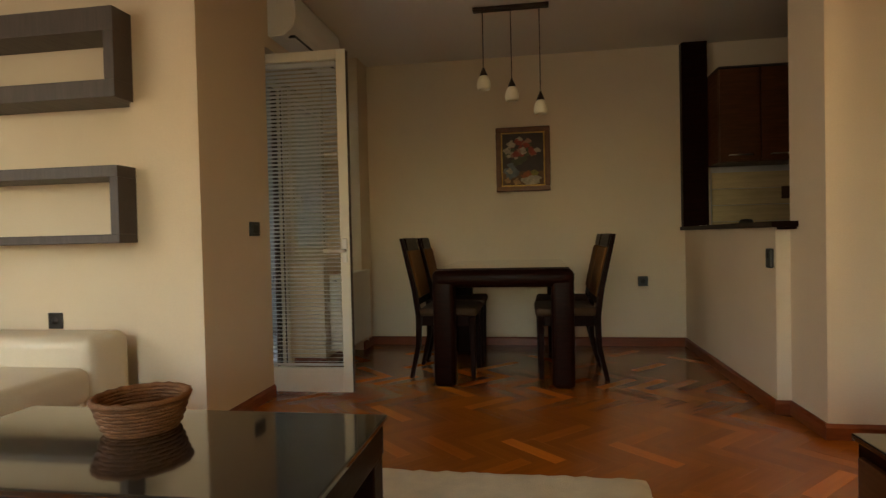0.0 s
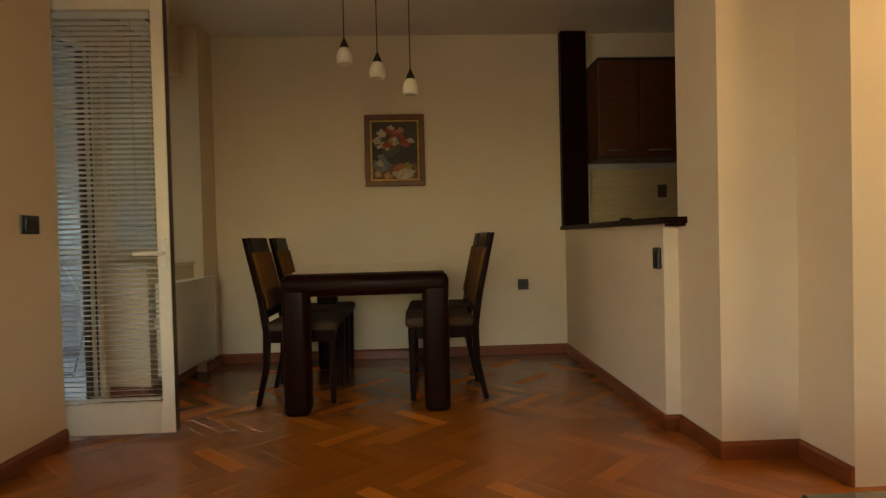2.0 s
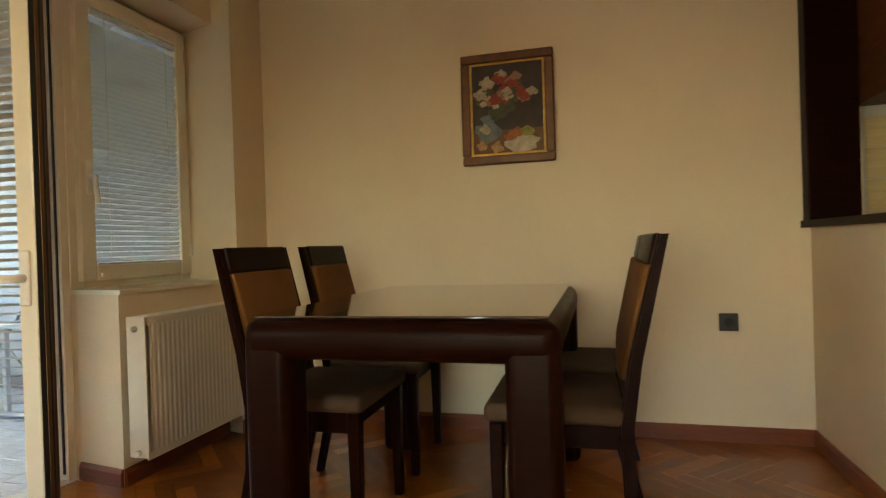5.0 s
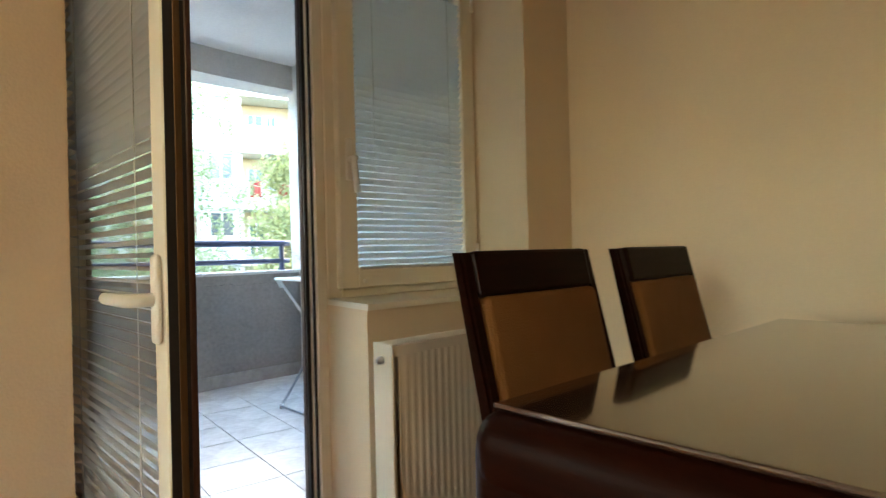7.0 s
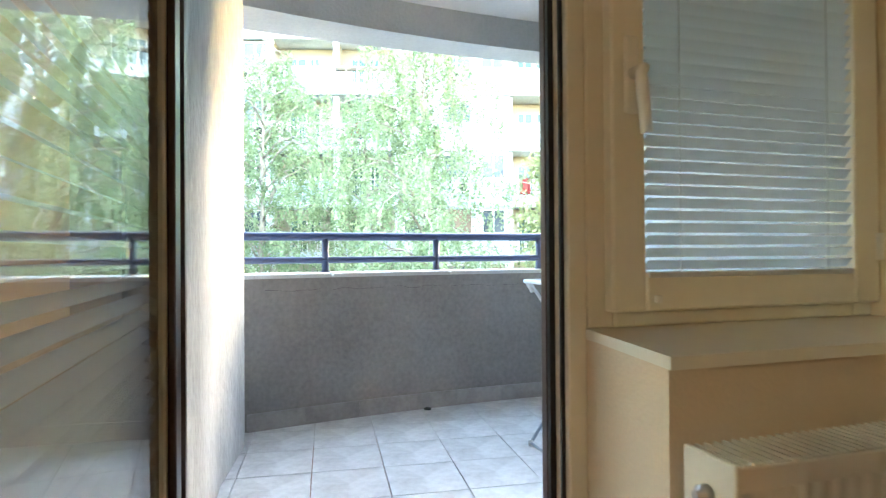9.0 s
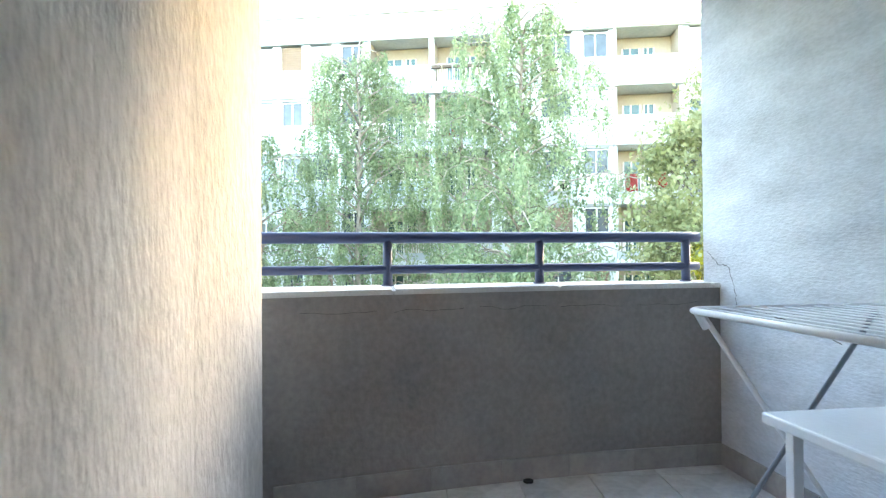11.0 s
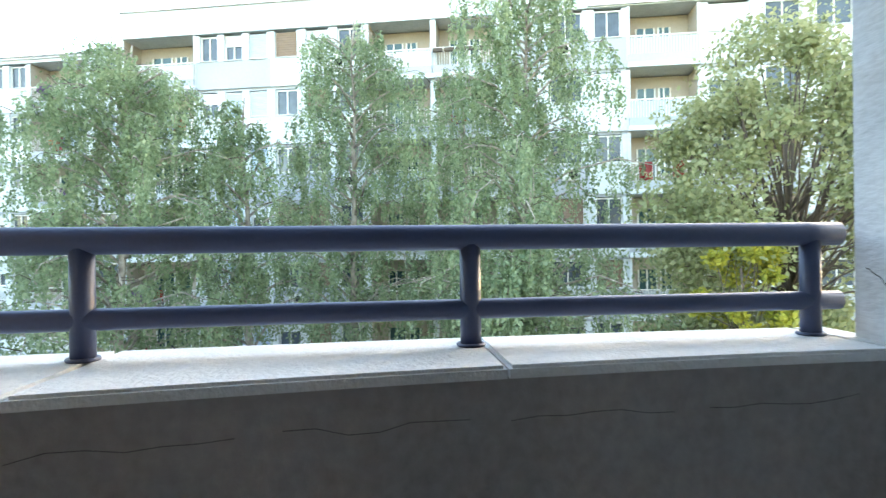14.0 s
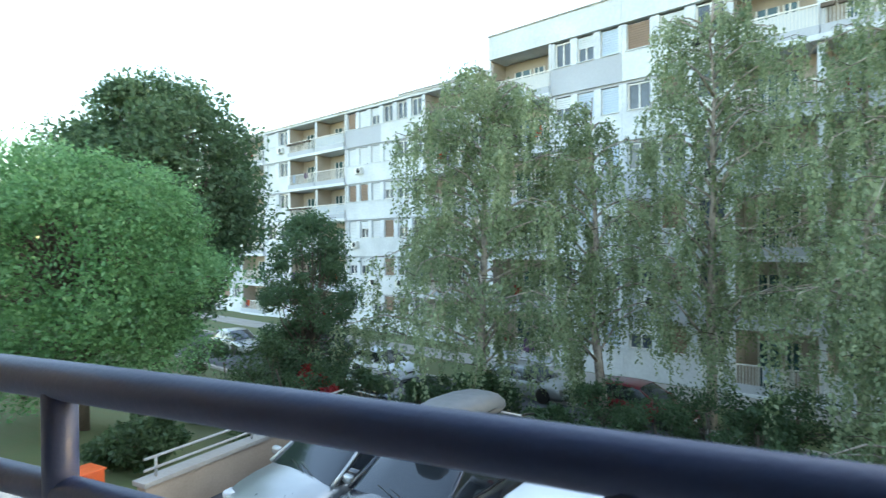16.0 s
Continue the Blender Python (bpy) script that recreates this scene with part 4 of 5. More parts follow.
while y < 6.68:
    y2 = min(y + 0.31, 6.688)
    part("skirting_tile", band(lambda q: inner_x(q) + 0.012, lambda q: inner_x(q) - 0.003, y + 0.002, y2, 0, 0.095, 3), SKIRT_TILE, sk)
    y = y2
x = -3.69
while x < -1.60:
    part("skirting_tile", boxed(x, YB - 0.011, 0, x + 0.308, YB + 0.002, 0.095), SKIRT_TILE, sk)
    x += 0.31
drain = thing("floor_drain", pose(inner_x(5.743) + 0.03, 5.743, 0), "small dark drain hole at the parapet foot", "drain")
part("ring", lathe([(0.022, 0), (0.022, 0.008), (0.014, 0.010), (0.013, 0.002), (0.0, 0.002)], 14), GASKET, drain)


def crack_line(points, w, m):
    """A jagged crack, as a shallow ridge of dark gaps."""
    bm = bmesh.new()
    rr = random.Random(len(points) * 7 + 1)
    dense = []
    for (a, b), (c, d) in zip(points, points[1:]):
        for k in range(8):
            f = k / 8
            dense.append((a + (c - a) * f + rr.uniform(-0.006, 0.006), b + (d - b) * f + rr.uniform(-0.006, 0.006)))
    dense.append(points[-1])
    for (a, b), (c, d) in zip(dense, dense[1:]):
        ww = w * rr.uniform(0.4, 1.3)
        dx, dz = c - a, d - b
        ln = math.hypot(dx, dz) or 1
        ox, oz = -dz / ln * ww, dx / ln * ww
        bm.faces.new([bm.verts.new(q) for q in ((a - ox, 0, b - oz), (c - ox, 0, d - oz), (c + ox, 0, d + oz), (a + ox, 0, b + oz))])
    bmesh.ops.transform(bm, matrix=m, verts=bm.verts[:])
    return bm


structure("crack", crack_line([(-3.80, 0.985), (-3.715, 0.932), (-3.625, 0.915), (-3.59, 0.815), (-3.57, 0.738), (-3.455, 0.729), (-3.36, 0.722), (-3.21, 0.705), (-3.0, 0.66)], 0.0020, Matrix.Translation((0, YB - 0.0015, 0))), CRACK, "jagged crack in the stucco wall", "crack")
for k in range(5):
    ya = 4.8 + 0.37 * k
    bm = bmesh.new()
    rr = random.Random(k)
    pts = [(inner_x(ya + 0.05 * q) + 0.0016, ya + 0.05 * q, 0.75 + rr.uniform(-0.008, 0.008)) for q in range(7)]
    part("hairline", tube(pts, 0.0006, 4), CRACK, cap, "dark hairline crack under the cap")

# ---- drying rack ----
dry = thing("drying_rack", pose(0, 0, 0), "white folding clothes drying rack on the balcony", "drying rack")
rx0, rx1, ry0, ry1, rz = -2.775, -1.78, 5.99, 6.60, 0.815
corner = [(rx0 + 0.03, ry0), (rx1, ry0), (rx1, ry1), (rx0 + 0.03, ry1), (rx0, ry1 - 0.03), (rx0, ry0 + 0.03)]
part("top_frame", tube([(x, y, rz) for x, y in corner], 0.0095, 10, closed=True), RACK, dry)
me = mesh_of("wire", tube([(rx0, 0, 0), (rx1, 0, 0)], 0.0022, 6), RACK)
for k in range(11):
    share("wire", me, dry, Matrix.Translation((0, ry0 + 0.05 + k * 0.05, rz + 0.004)))
for q, (ya, yb) in enumerate(((ry0 + 0.03, ry1 + 0.02), (ry1 - 0.05, ry0 + 0.06))):
    o = 0.03 + 0.024 * q
    lg = part("leg_frame", tube([(rx0 + o, ya, rz - 0.012), (rx0 + o - 0.10, yb, 0.014), (rx1 - o + 0.06, yb, 0.014), (rx1 - o, ya, rz - 0.012)], 0.0085, 10), RACKGREY if q else RACK, dry)
    for xx in (rx0 + o - 0.10, rx1 - o + 0.06):
        part("foot_cap", lathe([(0.013, 0), (0.013, 0.03)], 10, m=Matrix.Translation((xx, yb, 0))), RACK, lg)
for yy in (ry0 + 0.01, ry1 - 0.01):
    part("joint", tube([(rx0 + 0.035, yy, rz - 0.004), (rx0 + 0.03, yy + 0.03, rz - 0.05)], 0.0115, 10), RACK, dry, "white plastic joint")
tb = thing("side_table", pose(-2.34, 6.32, 0), "small white folding table behind the rack", "table")
part("top", boxed(-0.30, -0.20, 0.52, 0.40, 0.22, 0.55, bevel=0.006), RACK, tb)
for x in (-0.26, 0.34):
    for yy in (-0.16, 0.18):
        part("leg", boxed(x, yy, 0, x + 0.03, yy + 0.03, 0.522, bevel=0.003), RACK, tb)

# ---- outside ----
GZ = -5.6            # the street
DZ = -3.1            # the raised parking deck


def ground_z(x):
    """The lawn by the house lies at the deck's height and falls to the street."""
    f = max(0.0, min(1.0, (-10.5 - x) / 9.0))
    return -3.16 + (GZ + 3.16) * f * f * (3 - 2 * f)


gm = bmesh.new()
gx = [-900, -200, -60, -22] + [-19.5 + 0.75 * k for k in range(13)] + [0, 60, 900]
gy = [-900, -120, -30, -12, -6, -2, 6, 20, 60, 900]
gv = [[gm.verts.new((x, y, ground_z(x))) for y in gy] for x in gx]
for i in range(len(gx) - 1):
    for j in range(len(gy) - 1):
        gm.faces.new((gv[i][j], gv[i + 1][j], gv[i + 1][j + 1], gv[i][j + 1]))
structure("ground", gm, GRASS, "grass and bare earth sloping to the street", "ground")
structure("own_house_wall", boxed(-3.80, -25, -5, -3.50, 4.25, -0.25), FACADE_GREY, "grey wall of the house under the balcony", "wall")

# the facade's own frame: local x along the front, local y out of it, towards the balcony
FA = radians(14)
AD = Vector((-math.sin(FA), -math.cos(FA), 0))
BASE = Matrix.Translation((-30.76, 12.78, GZ)) @ Matrix.Rotation(math.atan2(AD.y, AD.x), 4, "Z")
ob = structure("road", boxed(-40, 6.6, -0.2, 90, 12.6, 0.02), ASPHALT, "grey asphalt street before the apartment block", "road")
ob.matrix_basis = BASE
for y0 in (6.35, 12.6):
    kb = structure("kerb", boxed(-40, y0, -0.2, 90, y0 + 0.25, 0.13, bevel=0.02), CONCRETE, "concrete kerb along the street", "kerb")
    kb.matrix_basis = BASE
ob = structure("pavement", boxed(-40, 0.3, -0.2, 90, 2.6, 0.05), CONCRETE, "concrete path along the apartment block", "pavement")
ob.matrix_basis = BASE


def wall_x(y):
    """The deck's long edge, a little askew."""
    return -13.95 + 0.19 * (y + 2.4)


structure("parking_lot", prism([(-4.0, -2.4), (-4.0, 17.0), (wall_x(17.0), 17.0), (wall_x(-2.4), -2.4)], DZ - 0.4, DZ), ASPHALT, "worn asphalt parking deck", "pavement")
pw = thing("parking_wall", pose(0, 0, DZ), "low tan concrete wall with pipe rails round the deck", "wall")
WA, WB = (wall_x(-2.4), -2.4), (wall_x(17.0), 17.0)
part("long_wall", prism([WA, WB, (WB[0] - 0.22, WB[1]), (WA[0] - 0.22, WA[1])], -2.9, 0.48), TANWALL, pw)
part("long_coping", prism([(WA[0] + 0.05, WA[1]), (WB[0] + 0.05, WB[1]), (WB[0] - 0.27, WB[1]), (WA[0] - 0.27, WA[1])], 0.48, 0.55), CONCRETE, pw)
part("end_wall", boxed(WA[0] - 0.22, -2.62, -2.9, -9.05, -2.40, 0.62, bevel=0.01), TANWALL, pw)
part("end_coping", boxed(WA[0] - 0.27, -2.67, 0.62, -9.0, -2.35, 0.70, bevel=0.01), CONCRETE, pw)
for z in (0.74, 0.92):
    part("pipe", tube([(WB[0] - 0.11, WB[1], z), (WA[0] - 0.11, WA[1] - 0.1, z)], 0.024, 8), GALV, pw)
    part("pipe", tube([(WA[0] - 0.11, -2.5, z + 0.1), (-9.1, -2.5, z + 0.1)], 0.024, 8), GALV, pw)
for k in range(11):
    y = -2.2 + k * 1.9
    part("pipe_post", tube([(wall_x(y) - 0.11, y, 0.5), (wall_x(y) - 0.11, y, 0.93)], 0.024, 8), GALV, pw)
for k in range(3):
    part("pipe_post", tube([(-9.3 - k * 2.0, -2.5, 0.66), (-9.3 - k * 2.0, -2.5, 1.03)], 0.024, 8), GALV, pw)


def car(m, paint, label, length=4.3, width=1.72, height=1.45, estate=0.0, box_on_roof=False, van=False):
    """A parked car, nose along +x: a lofted body with wheel arches, windows in the cabin, wheels, lights, mirrors."""
    c = thing("car", m, label, "car")
    h, L, w = height, length, width / 2
    belt = 0.60 * h if not van else 0.55 * h
    # cross-sections along the car: place, bonnet or belt height, half-width factor
    if van:
        low = [(-0.50, belt - 0.04, 0.94), (-0.48, belt, 0.99), (-0.2, belt, 1.0), (0.2, belt, 1.0), (0.32, belt - 0.02, 0.99), (0.42, 0.50 * h, 0.96), (0.475, 0.43 * h, 0.90), (0.50, 0.34 * h, 0.80)]
    else:
        low = [(-0.50, belt - 0.16, 0.82), (-0.485, belt - 0.03, 0.90), (-0.44, belt + 0.015, 0.95), (-0.36, belt + 0.02, 0.985), (-0.2, belt + 0.01, 1.0), (0.0, belt, 1.0), (0.19, belt - 0.01, 1.0),
               (0.27, belt - 0.03, 0.99), (0.35, belt - 0.075, 0.97), (0.42, belt - 0.14, 0.93), (0.47, belt - 0.22, 0.86), (0.495, belt - 0.34, 0.77), (0.50, 0.34, 0.74)]
    bm = bmesh.new()
    rows = []
    for x, z, tap in low:
        q = w * tap
        sec = [(-q * 0.90, 0.19), (-q * 0.97, 0.30), (-q, 0.42), (-q * 0.995, z - 0.16), (-q * 0.96, z - 0.05), (-q * 0.86, z), (-q * 0.4, z + 0.025), (0, z + 0.032)]
        sec = [(a, max(b, 0.19 + 0.02 * i)) for i, (a, b) in enumerate(sec)]
        sec = sec + [(-a, b) for a, b in reversed(sec[:-1])]
        rows.append([bm.verts.new((x * L, a, b)) for a, b in sec])
    n = len(rows[0])
    for a, b in zip(rows, rows[1:]):
        for k in range(n):
            bm.faces.new((a[k], a[(k + 1) % n], b[(k + 1) % n], b[k]))
    bm.faces.new(rows[0])
    bm.faces.new(rows[-1][::-1])
    bmesh.ops.recalc_face_normals(bm, faces=bm.faces[:])
    smooth(part("body", bm, paint, c))
    es = estate
    if van:
        prof = [(-0.492, 0.0, 1.0), (-0.485, 0.90, 0.93), (-0.46, 0.985, 0.88), (-0.10, 1.0, 0.87), (0.13, 0.98, 0.87), (0.20, 0.90, 0.88), (0.375, 0.0, 1.0)]
    else:
        prof = [(-0.40 - 0.07 * es, 0.0, 1.0), (-0.345 - 0.08 * es, 0.55 + 0.12 * es, 0.92), (-0.275 - 0.10 * es, 0.90, 0.83), (-0.20 - 0.10 * es, 0.975, 0.80), (-0.08, 1.0, 0.79), (0.02, 0.985, 0.80), (0.085, 0.90, 0.83), (0.265, 0.0, 1.0)]

    def ring_at(x, top, f, grow):
        zt = belt - 0.02 + (h - belt + 0.02) * top
        q = w * 0.93
        cw = q * f
        pts = [(-q + 0.01, belt - 0.02), (-cw - 0.012, zt - 0.11 * top), (-cw * 0.965, zt - 0.045 * top), (-cw * 0.86, zt - 0.012 * top), (-cw * 0.4, zt), (0, zt + 0.004)]
        pts = pts + [(-a, b) for a, b in reversed(pts[:-1])]
        return [(x * L, a + (grow if a > 0 else -grow if a < 0 else 0), b + (grow if b > belt else 0)) for a, b in pts]

    bm = bmesh.new()
    rows = [[bm.verts.new(q) for q in ring_at(*p, 0)] for p in prof]
    for a, b in zip(rows, rows[1:]):
        for k in range(len(a) - 1):
            bm.faces.new((a[k], a[k + 1], b[k + 1], b[k]))
    bmesh.ops.recalc_face_normals(bm, faces=bm.faces[:])
    smooth(part("glasshouse", bm, paint if van else CARGLASS, c, "" if van else "dark car windows"))
    # roof skin from the top of the windscreen to the top of the rear window, over the cabin
    bm = bmesh.new()
    rows = [[bm.verts.new(q) for q in ring_at(*p, 0.007)[1:-1]] for p in prof[2:-1]]
    for a, b in zip(rows, rows[1:]):
        for k in range(len(a) - 1):
            bm.faces.new((a[k], a[k + 1], b[k + 1], b[k]))
    bmesh.ops.recalc_face_normals(bm, faces=bm.faces[:])
    smooth(part("roof", bm, paint, c))
    if van:
        rows = [ring_at(*p, 0.006) for p in prof]
        bm = bmesh.new()
        q0, q1 = rows[-2], rows[-1]
        bm.faces.new([bm.verts.new(Vector(q0[k]).lerp(Vector(q1[k]), f)) for k, f in ((2, 0.06), (8, 0.06), (9, 0.85), (1, 0.85))])
        part("windscreen", bm, CARGLASS, c, "dark windscreen")
    for s in (-1, 1):
        front_lo, front_hi = ring_at(*prof[-1], 0.008), ring_at(*prof[-2], 0.008)
        rear_lo, rear_hi = ring_at(*prof[0], 0.008), ring_at(*prof[2], 0.008)
        mid = ring_at(-0.09, 1.0, 0.79 if not van else 0.87, 0.006)
        i = 1 if s < 0 else -2
        j = 0 if s < 0 else -1
        part("pillar", tube([front_hi[i], front_lo[j]], 0.034, 6), paint, c)
        part("pillar", tube([rear_hi[i], rear_lo[j]], 0.062, 6), paint, c)
        part("pillar", tube([mid[i], (mid[j][0] - 0.03, mid[j][1], mid[j][2])], 0.026, 6), BLACKPL, c)
        part("window_trim", tube([rear_lo[j], (0.0, s * w * 0.937, belt - 0.005), front_lo[j]], 0.012, 6), BLACKPL, c)
        bm = boxed(-0.055, -0.10, -0.06, 0.055, 0.10, 0.07, bevel=0.035, seg=3, m=Matrix.Translation((0.215 * L, s * (w * 0.95 + 0.11), belt + 0.07)))
        smooth(part("mirror", bm, paint, c))
        bm = boxed(-0.13, -0.17, -0.06, 0.07, 0.17, 0.06, bevel=0.04, seg=3, m=Matrix.Translation((0.455 * L, s * w * 0.66, belt - 0.25)) @ Matrix.Rotation(radians(-s * 22), 4, "Z"))
        smooth(part("headlight", bm, LAMP_CLEAR, c, "clear headlight lens"))
        bm = boxed(-0.04, -0.10, -0.15, 0.05, 0.10, 0.13, bevel=0.03, seg=3, m=Matrix.Translation((-0.475 * L, s * w * 0.80, belt - 0.06)) @ Matrix.Rotation(radians(s * 25), 4, "Z"))
        smooth(part("tail_light", bm, LAMP_RED, c, "red tail light lens"))
        for x in (-0.30, 0.31):
            part("wheel_arch", lathe([(0.30, 0), (0.355, 0), (0.355, 0.02), (0.30, 0.02)], 24, m=pose(x * L, s * (w + 0.004) + (0.01 if s > 0 else -0.01), 0.315, 90, 0, 0)), BLACKPL, c)
            wh = part("wheel", lathe([(0.20, -0.10), (0.30, -0.10), (0.315, -0.07), (0.315, 0.07), (0.30, 0.10), (0.20, 0.10)], 24, m=pose(x * L, s * (w - 0.075), 0.315, 90, 0, 0)), TYRE, c, "black tyre")
            part("rim", lathe([(0.0, -0.088), (0.06, -0.09), (0.07, -0.07), (0.19, -0.085), (0.205, -0.095), (0.205, 0.095), (0.0, 0.08)], 20, m=pose(x * L, s * (w - 0.075), 0.315, 90, 0, 0)), CHROME, wh, "alloy rim")
        part("wiper", tube([(0.262 * L, s * 0.12 + 0.2, belt + 0.012), (0.235 * L, s * 0.12 - 0.25, belt + 0.075)], 0.008, 5), BLACKPL, c)
    smooth(part("bumper", boxed(0.455 * L, -w * 0.76, 0.21, 0.512 * L, w * 0.76, 0.41, bevel=0.05, seg=4), paint, c))
    part("grille", boxed(0.490 * L, -w * 0.38, 0.44, 0.503 * L, w * 0.38, 0.53, bevel=0.01), BLACKPL, c)
    part("number_plate", boxed(0.512 * L, -0.26, 0.27, 0.516 * L, 0.26, 0.38, bevel=0.003), PAINT_WHITE, c)
    if box_on_roof:
        for s in (-1, 1):
            part("roof_rail", tube([(-0.36 * L, s * w * 0.70, h - 0.01), (-0.3 * L, s * w * 0.70, h + 0.045), (0.0, s * w * 0.70, h + 0.05), (0.04 * L, s * w * 0.70, h)], 0.016, 8), BLACKPL, c)
        for x in (-0.26, -0.04):
            part("roof_bar", tube([(x * L, -w * 0.72, h + 0.06), (x * L, w * 0.72, h + 0.06)], 0.02, 8), GALV, c)
    return c


car(pose(-11.2, 0.0, DZ, 0, 0, -13), PAINT_SILVER, "silver hatchback parked nose towards the house", 4.1, 1.74, 1.45, 0.25)
car(pose(-11.0, 1.85, DZ, 0, 0, -9), PAINT_DARK, "dark blue estate car carrying a grey roof box", 4.5, 1.76, 1.56, 0.9, True)
rb = thing("roof_box", pose(-11.25, 1.87, DZ + 1.64, 0, 0, -8), "long grey plastic roof box on a dark car", "roof box")
bm = bmesh.new()
rows = []
for x, wd, hh, lift in ((-1.05, 0.20, 0.10, 0.06), (-1.0, 0.34, 0.22, 0.03), (-0.85, 0.40, 0.31, 0.0), (-0.4, 0.42, 0.36, 0), (0.2, 0.42, 0.37, 0), (0.6, 0.40, 0.33, 0), (0.88, 0.34, 0.24, 0.01), (1.0, 0.24, 0.14, 0.03), (1.04, 0.12, 0.08, 0.05)):
    half = [(-wd * 0.82, lift), (-wd * 0.98, lift + (hh - lift) * 0.22), (-wd, lift + (hh - lift) * 0.42), (-wd * 0.93, lift + (hh - lift) * 0.72), (-wd * 0.72, hh * 0.94), (-wd * 0.3, hh)]
    sec = half + [(-a, b) for a, b in reversed(half)]
    rows.append([bm.verts.new((x, a, b)) for a, b in sec])
for a, b in zip(rows, rows[1:]):
    for k in range(12):
        bm.faces.new((a[k], a[(k + 1) % 12], b[(k + 1) % 12], b[k]))
bm.faces.new(rows[0])
bm.faces.new(rows[-1][::-1])
bmesh.ops.recalc_face_normals(bm, faces=bm.faces[:])
smooth(part("shell", bm, BOXGREY, rb))
part("seam", tube([(-0.95, -0.375, 0.13), (-0.4, -0.423, 0.14), (0.4, -0.418, 0.14), (0.9, -0.335, 0.11), (1.02, 0, 0.09), (0.9, 0.335, 0.11), (0.4, 0.418, 0.14), (-0.4, 0.423, 0.14), (-0.95, 0.375, 0.13)], 0.008, 6), BLACKPL, rb)
car(pose(-9.7, 4.0, DZ, 0, 0, -8), PAINT_WHITE, "white hatchback parked on the deck", 4.1, 1.7, 1.46, 0.6)
car(pose(-8.1, 5.92, DZ, 0, 0, 2), PAINT_WHITE, "white van parked on the deck", 4.4, 1.85, 1.95, 1.0, van=True)
car(pose(-28.6, -11.3, GZ + 0.02, 0, 0, 76), PAINT_WHITE, "white hatchback on the far street", 4.0, 1.68, 1.48, 0.8)
car(pose(-23.9, -8.6, GZ + 0.02, 0, 0, 76), PAINT_DARK, "black saloon car at the street side", 4.4, 1.75, 1.42)
car(pose(-26.9, 1.9, GZ + 0.02, 0, 0, 76), PAINT_RED, "dark red car parked behind the birch", 4.2, 1.72, 1.45, 0.4)
car(pose(-28.4, -3.2, GZ + 0.02, 0, 0, 76), PAINT_SILVER, "silver car parked before the apartment block", 4.2, 1.72, 1.45, 0.4)
for k, (x, y) in enumerate(((-33.0, -19.0), (-30.6, -24.5))):
    car(pose(x, y, GZ + 0.02, 0, 0, 76), PAINT_SILVER if k else PAINT_DARK, "car parked along the far street", 4.3, 1.72, 1.45)

bar = thing("parking_barrier", pose(-8.45, -2.95, ground_z(-8.45)), "orange parking barrier box with a round grey disc", "barrier")
part("cabinet", boxed(-0.18, -0.20, 0, 0.18, 0.20, 1.05, bevel=0.02), ORANGE, bar)
part("disc", lathe([(0.0, 0), (0.12, 0), (0.13, 0.015), (0.12, 0.035), (0.0, 0.04)], 20, m=pose(0.18, 0.0, 0.84, 0, 90, 0)), BARRIERGREY, bar, "grey-blue round disc")
part("cap", boxed(-0.2, -0.22, 1.05, 0.2, 0.22, 1.08, bevel=0.01), ORANGE, bar)
part("stripe", boxed(0.1805, -0.17, 0.60, 0.184, 0.17, 0.66), PAINT_WHITE, bar, "white stripe")


# ---- trees ----
def leaf_cloud(points, size, seed, hang=0.0, aspect=0.6):
    """One mesh of many single leaves, each a folded quad."""
    rs = np.random.RandomState(seed)
    p = np.asarray(points, dtype=float)
    n = len(p)
    s = size * rs.uniform(0.6, 1.3, n)[:, None]
    a = rs.normal(size=(n, 3))
    a[:, 2] -= hang * 2.5
    a /= np.linalg.norm(a, axis=1)[:, None]
    b = np.cross(a, rs.normal(size=(n, 3)))
    b /= np.linalg.norm(b, axis=1)[:, None] + 1e-9
    v = np.empty((n, 4, 3))
    v[:, 0] = p
    v[:, 1] = p + a * s * 0.5 + b * s * aspect * 0.5
    v[:, 2] = p + a * s
    v[:, 3] = p + a * s * 0.5 - b * s * aspect * 0.5
    me = bpy.data.meshes.new("leaves")
    me.from_pydata(v.reshape(-1, 3).tolist(), [], np.arange(n * 4).reshape(-1, 4).tolist())
    return me


def leaves(name, points, size, mat, parent, seed, hang=0.0, label=""):
    me = leaf_cloud(points, size, seed, hang)
    me.materials.append(mat)
    ob = new(name, me)
    ob.parent = parent
    return tagged(ob, label)


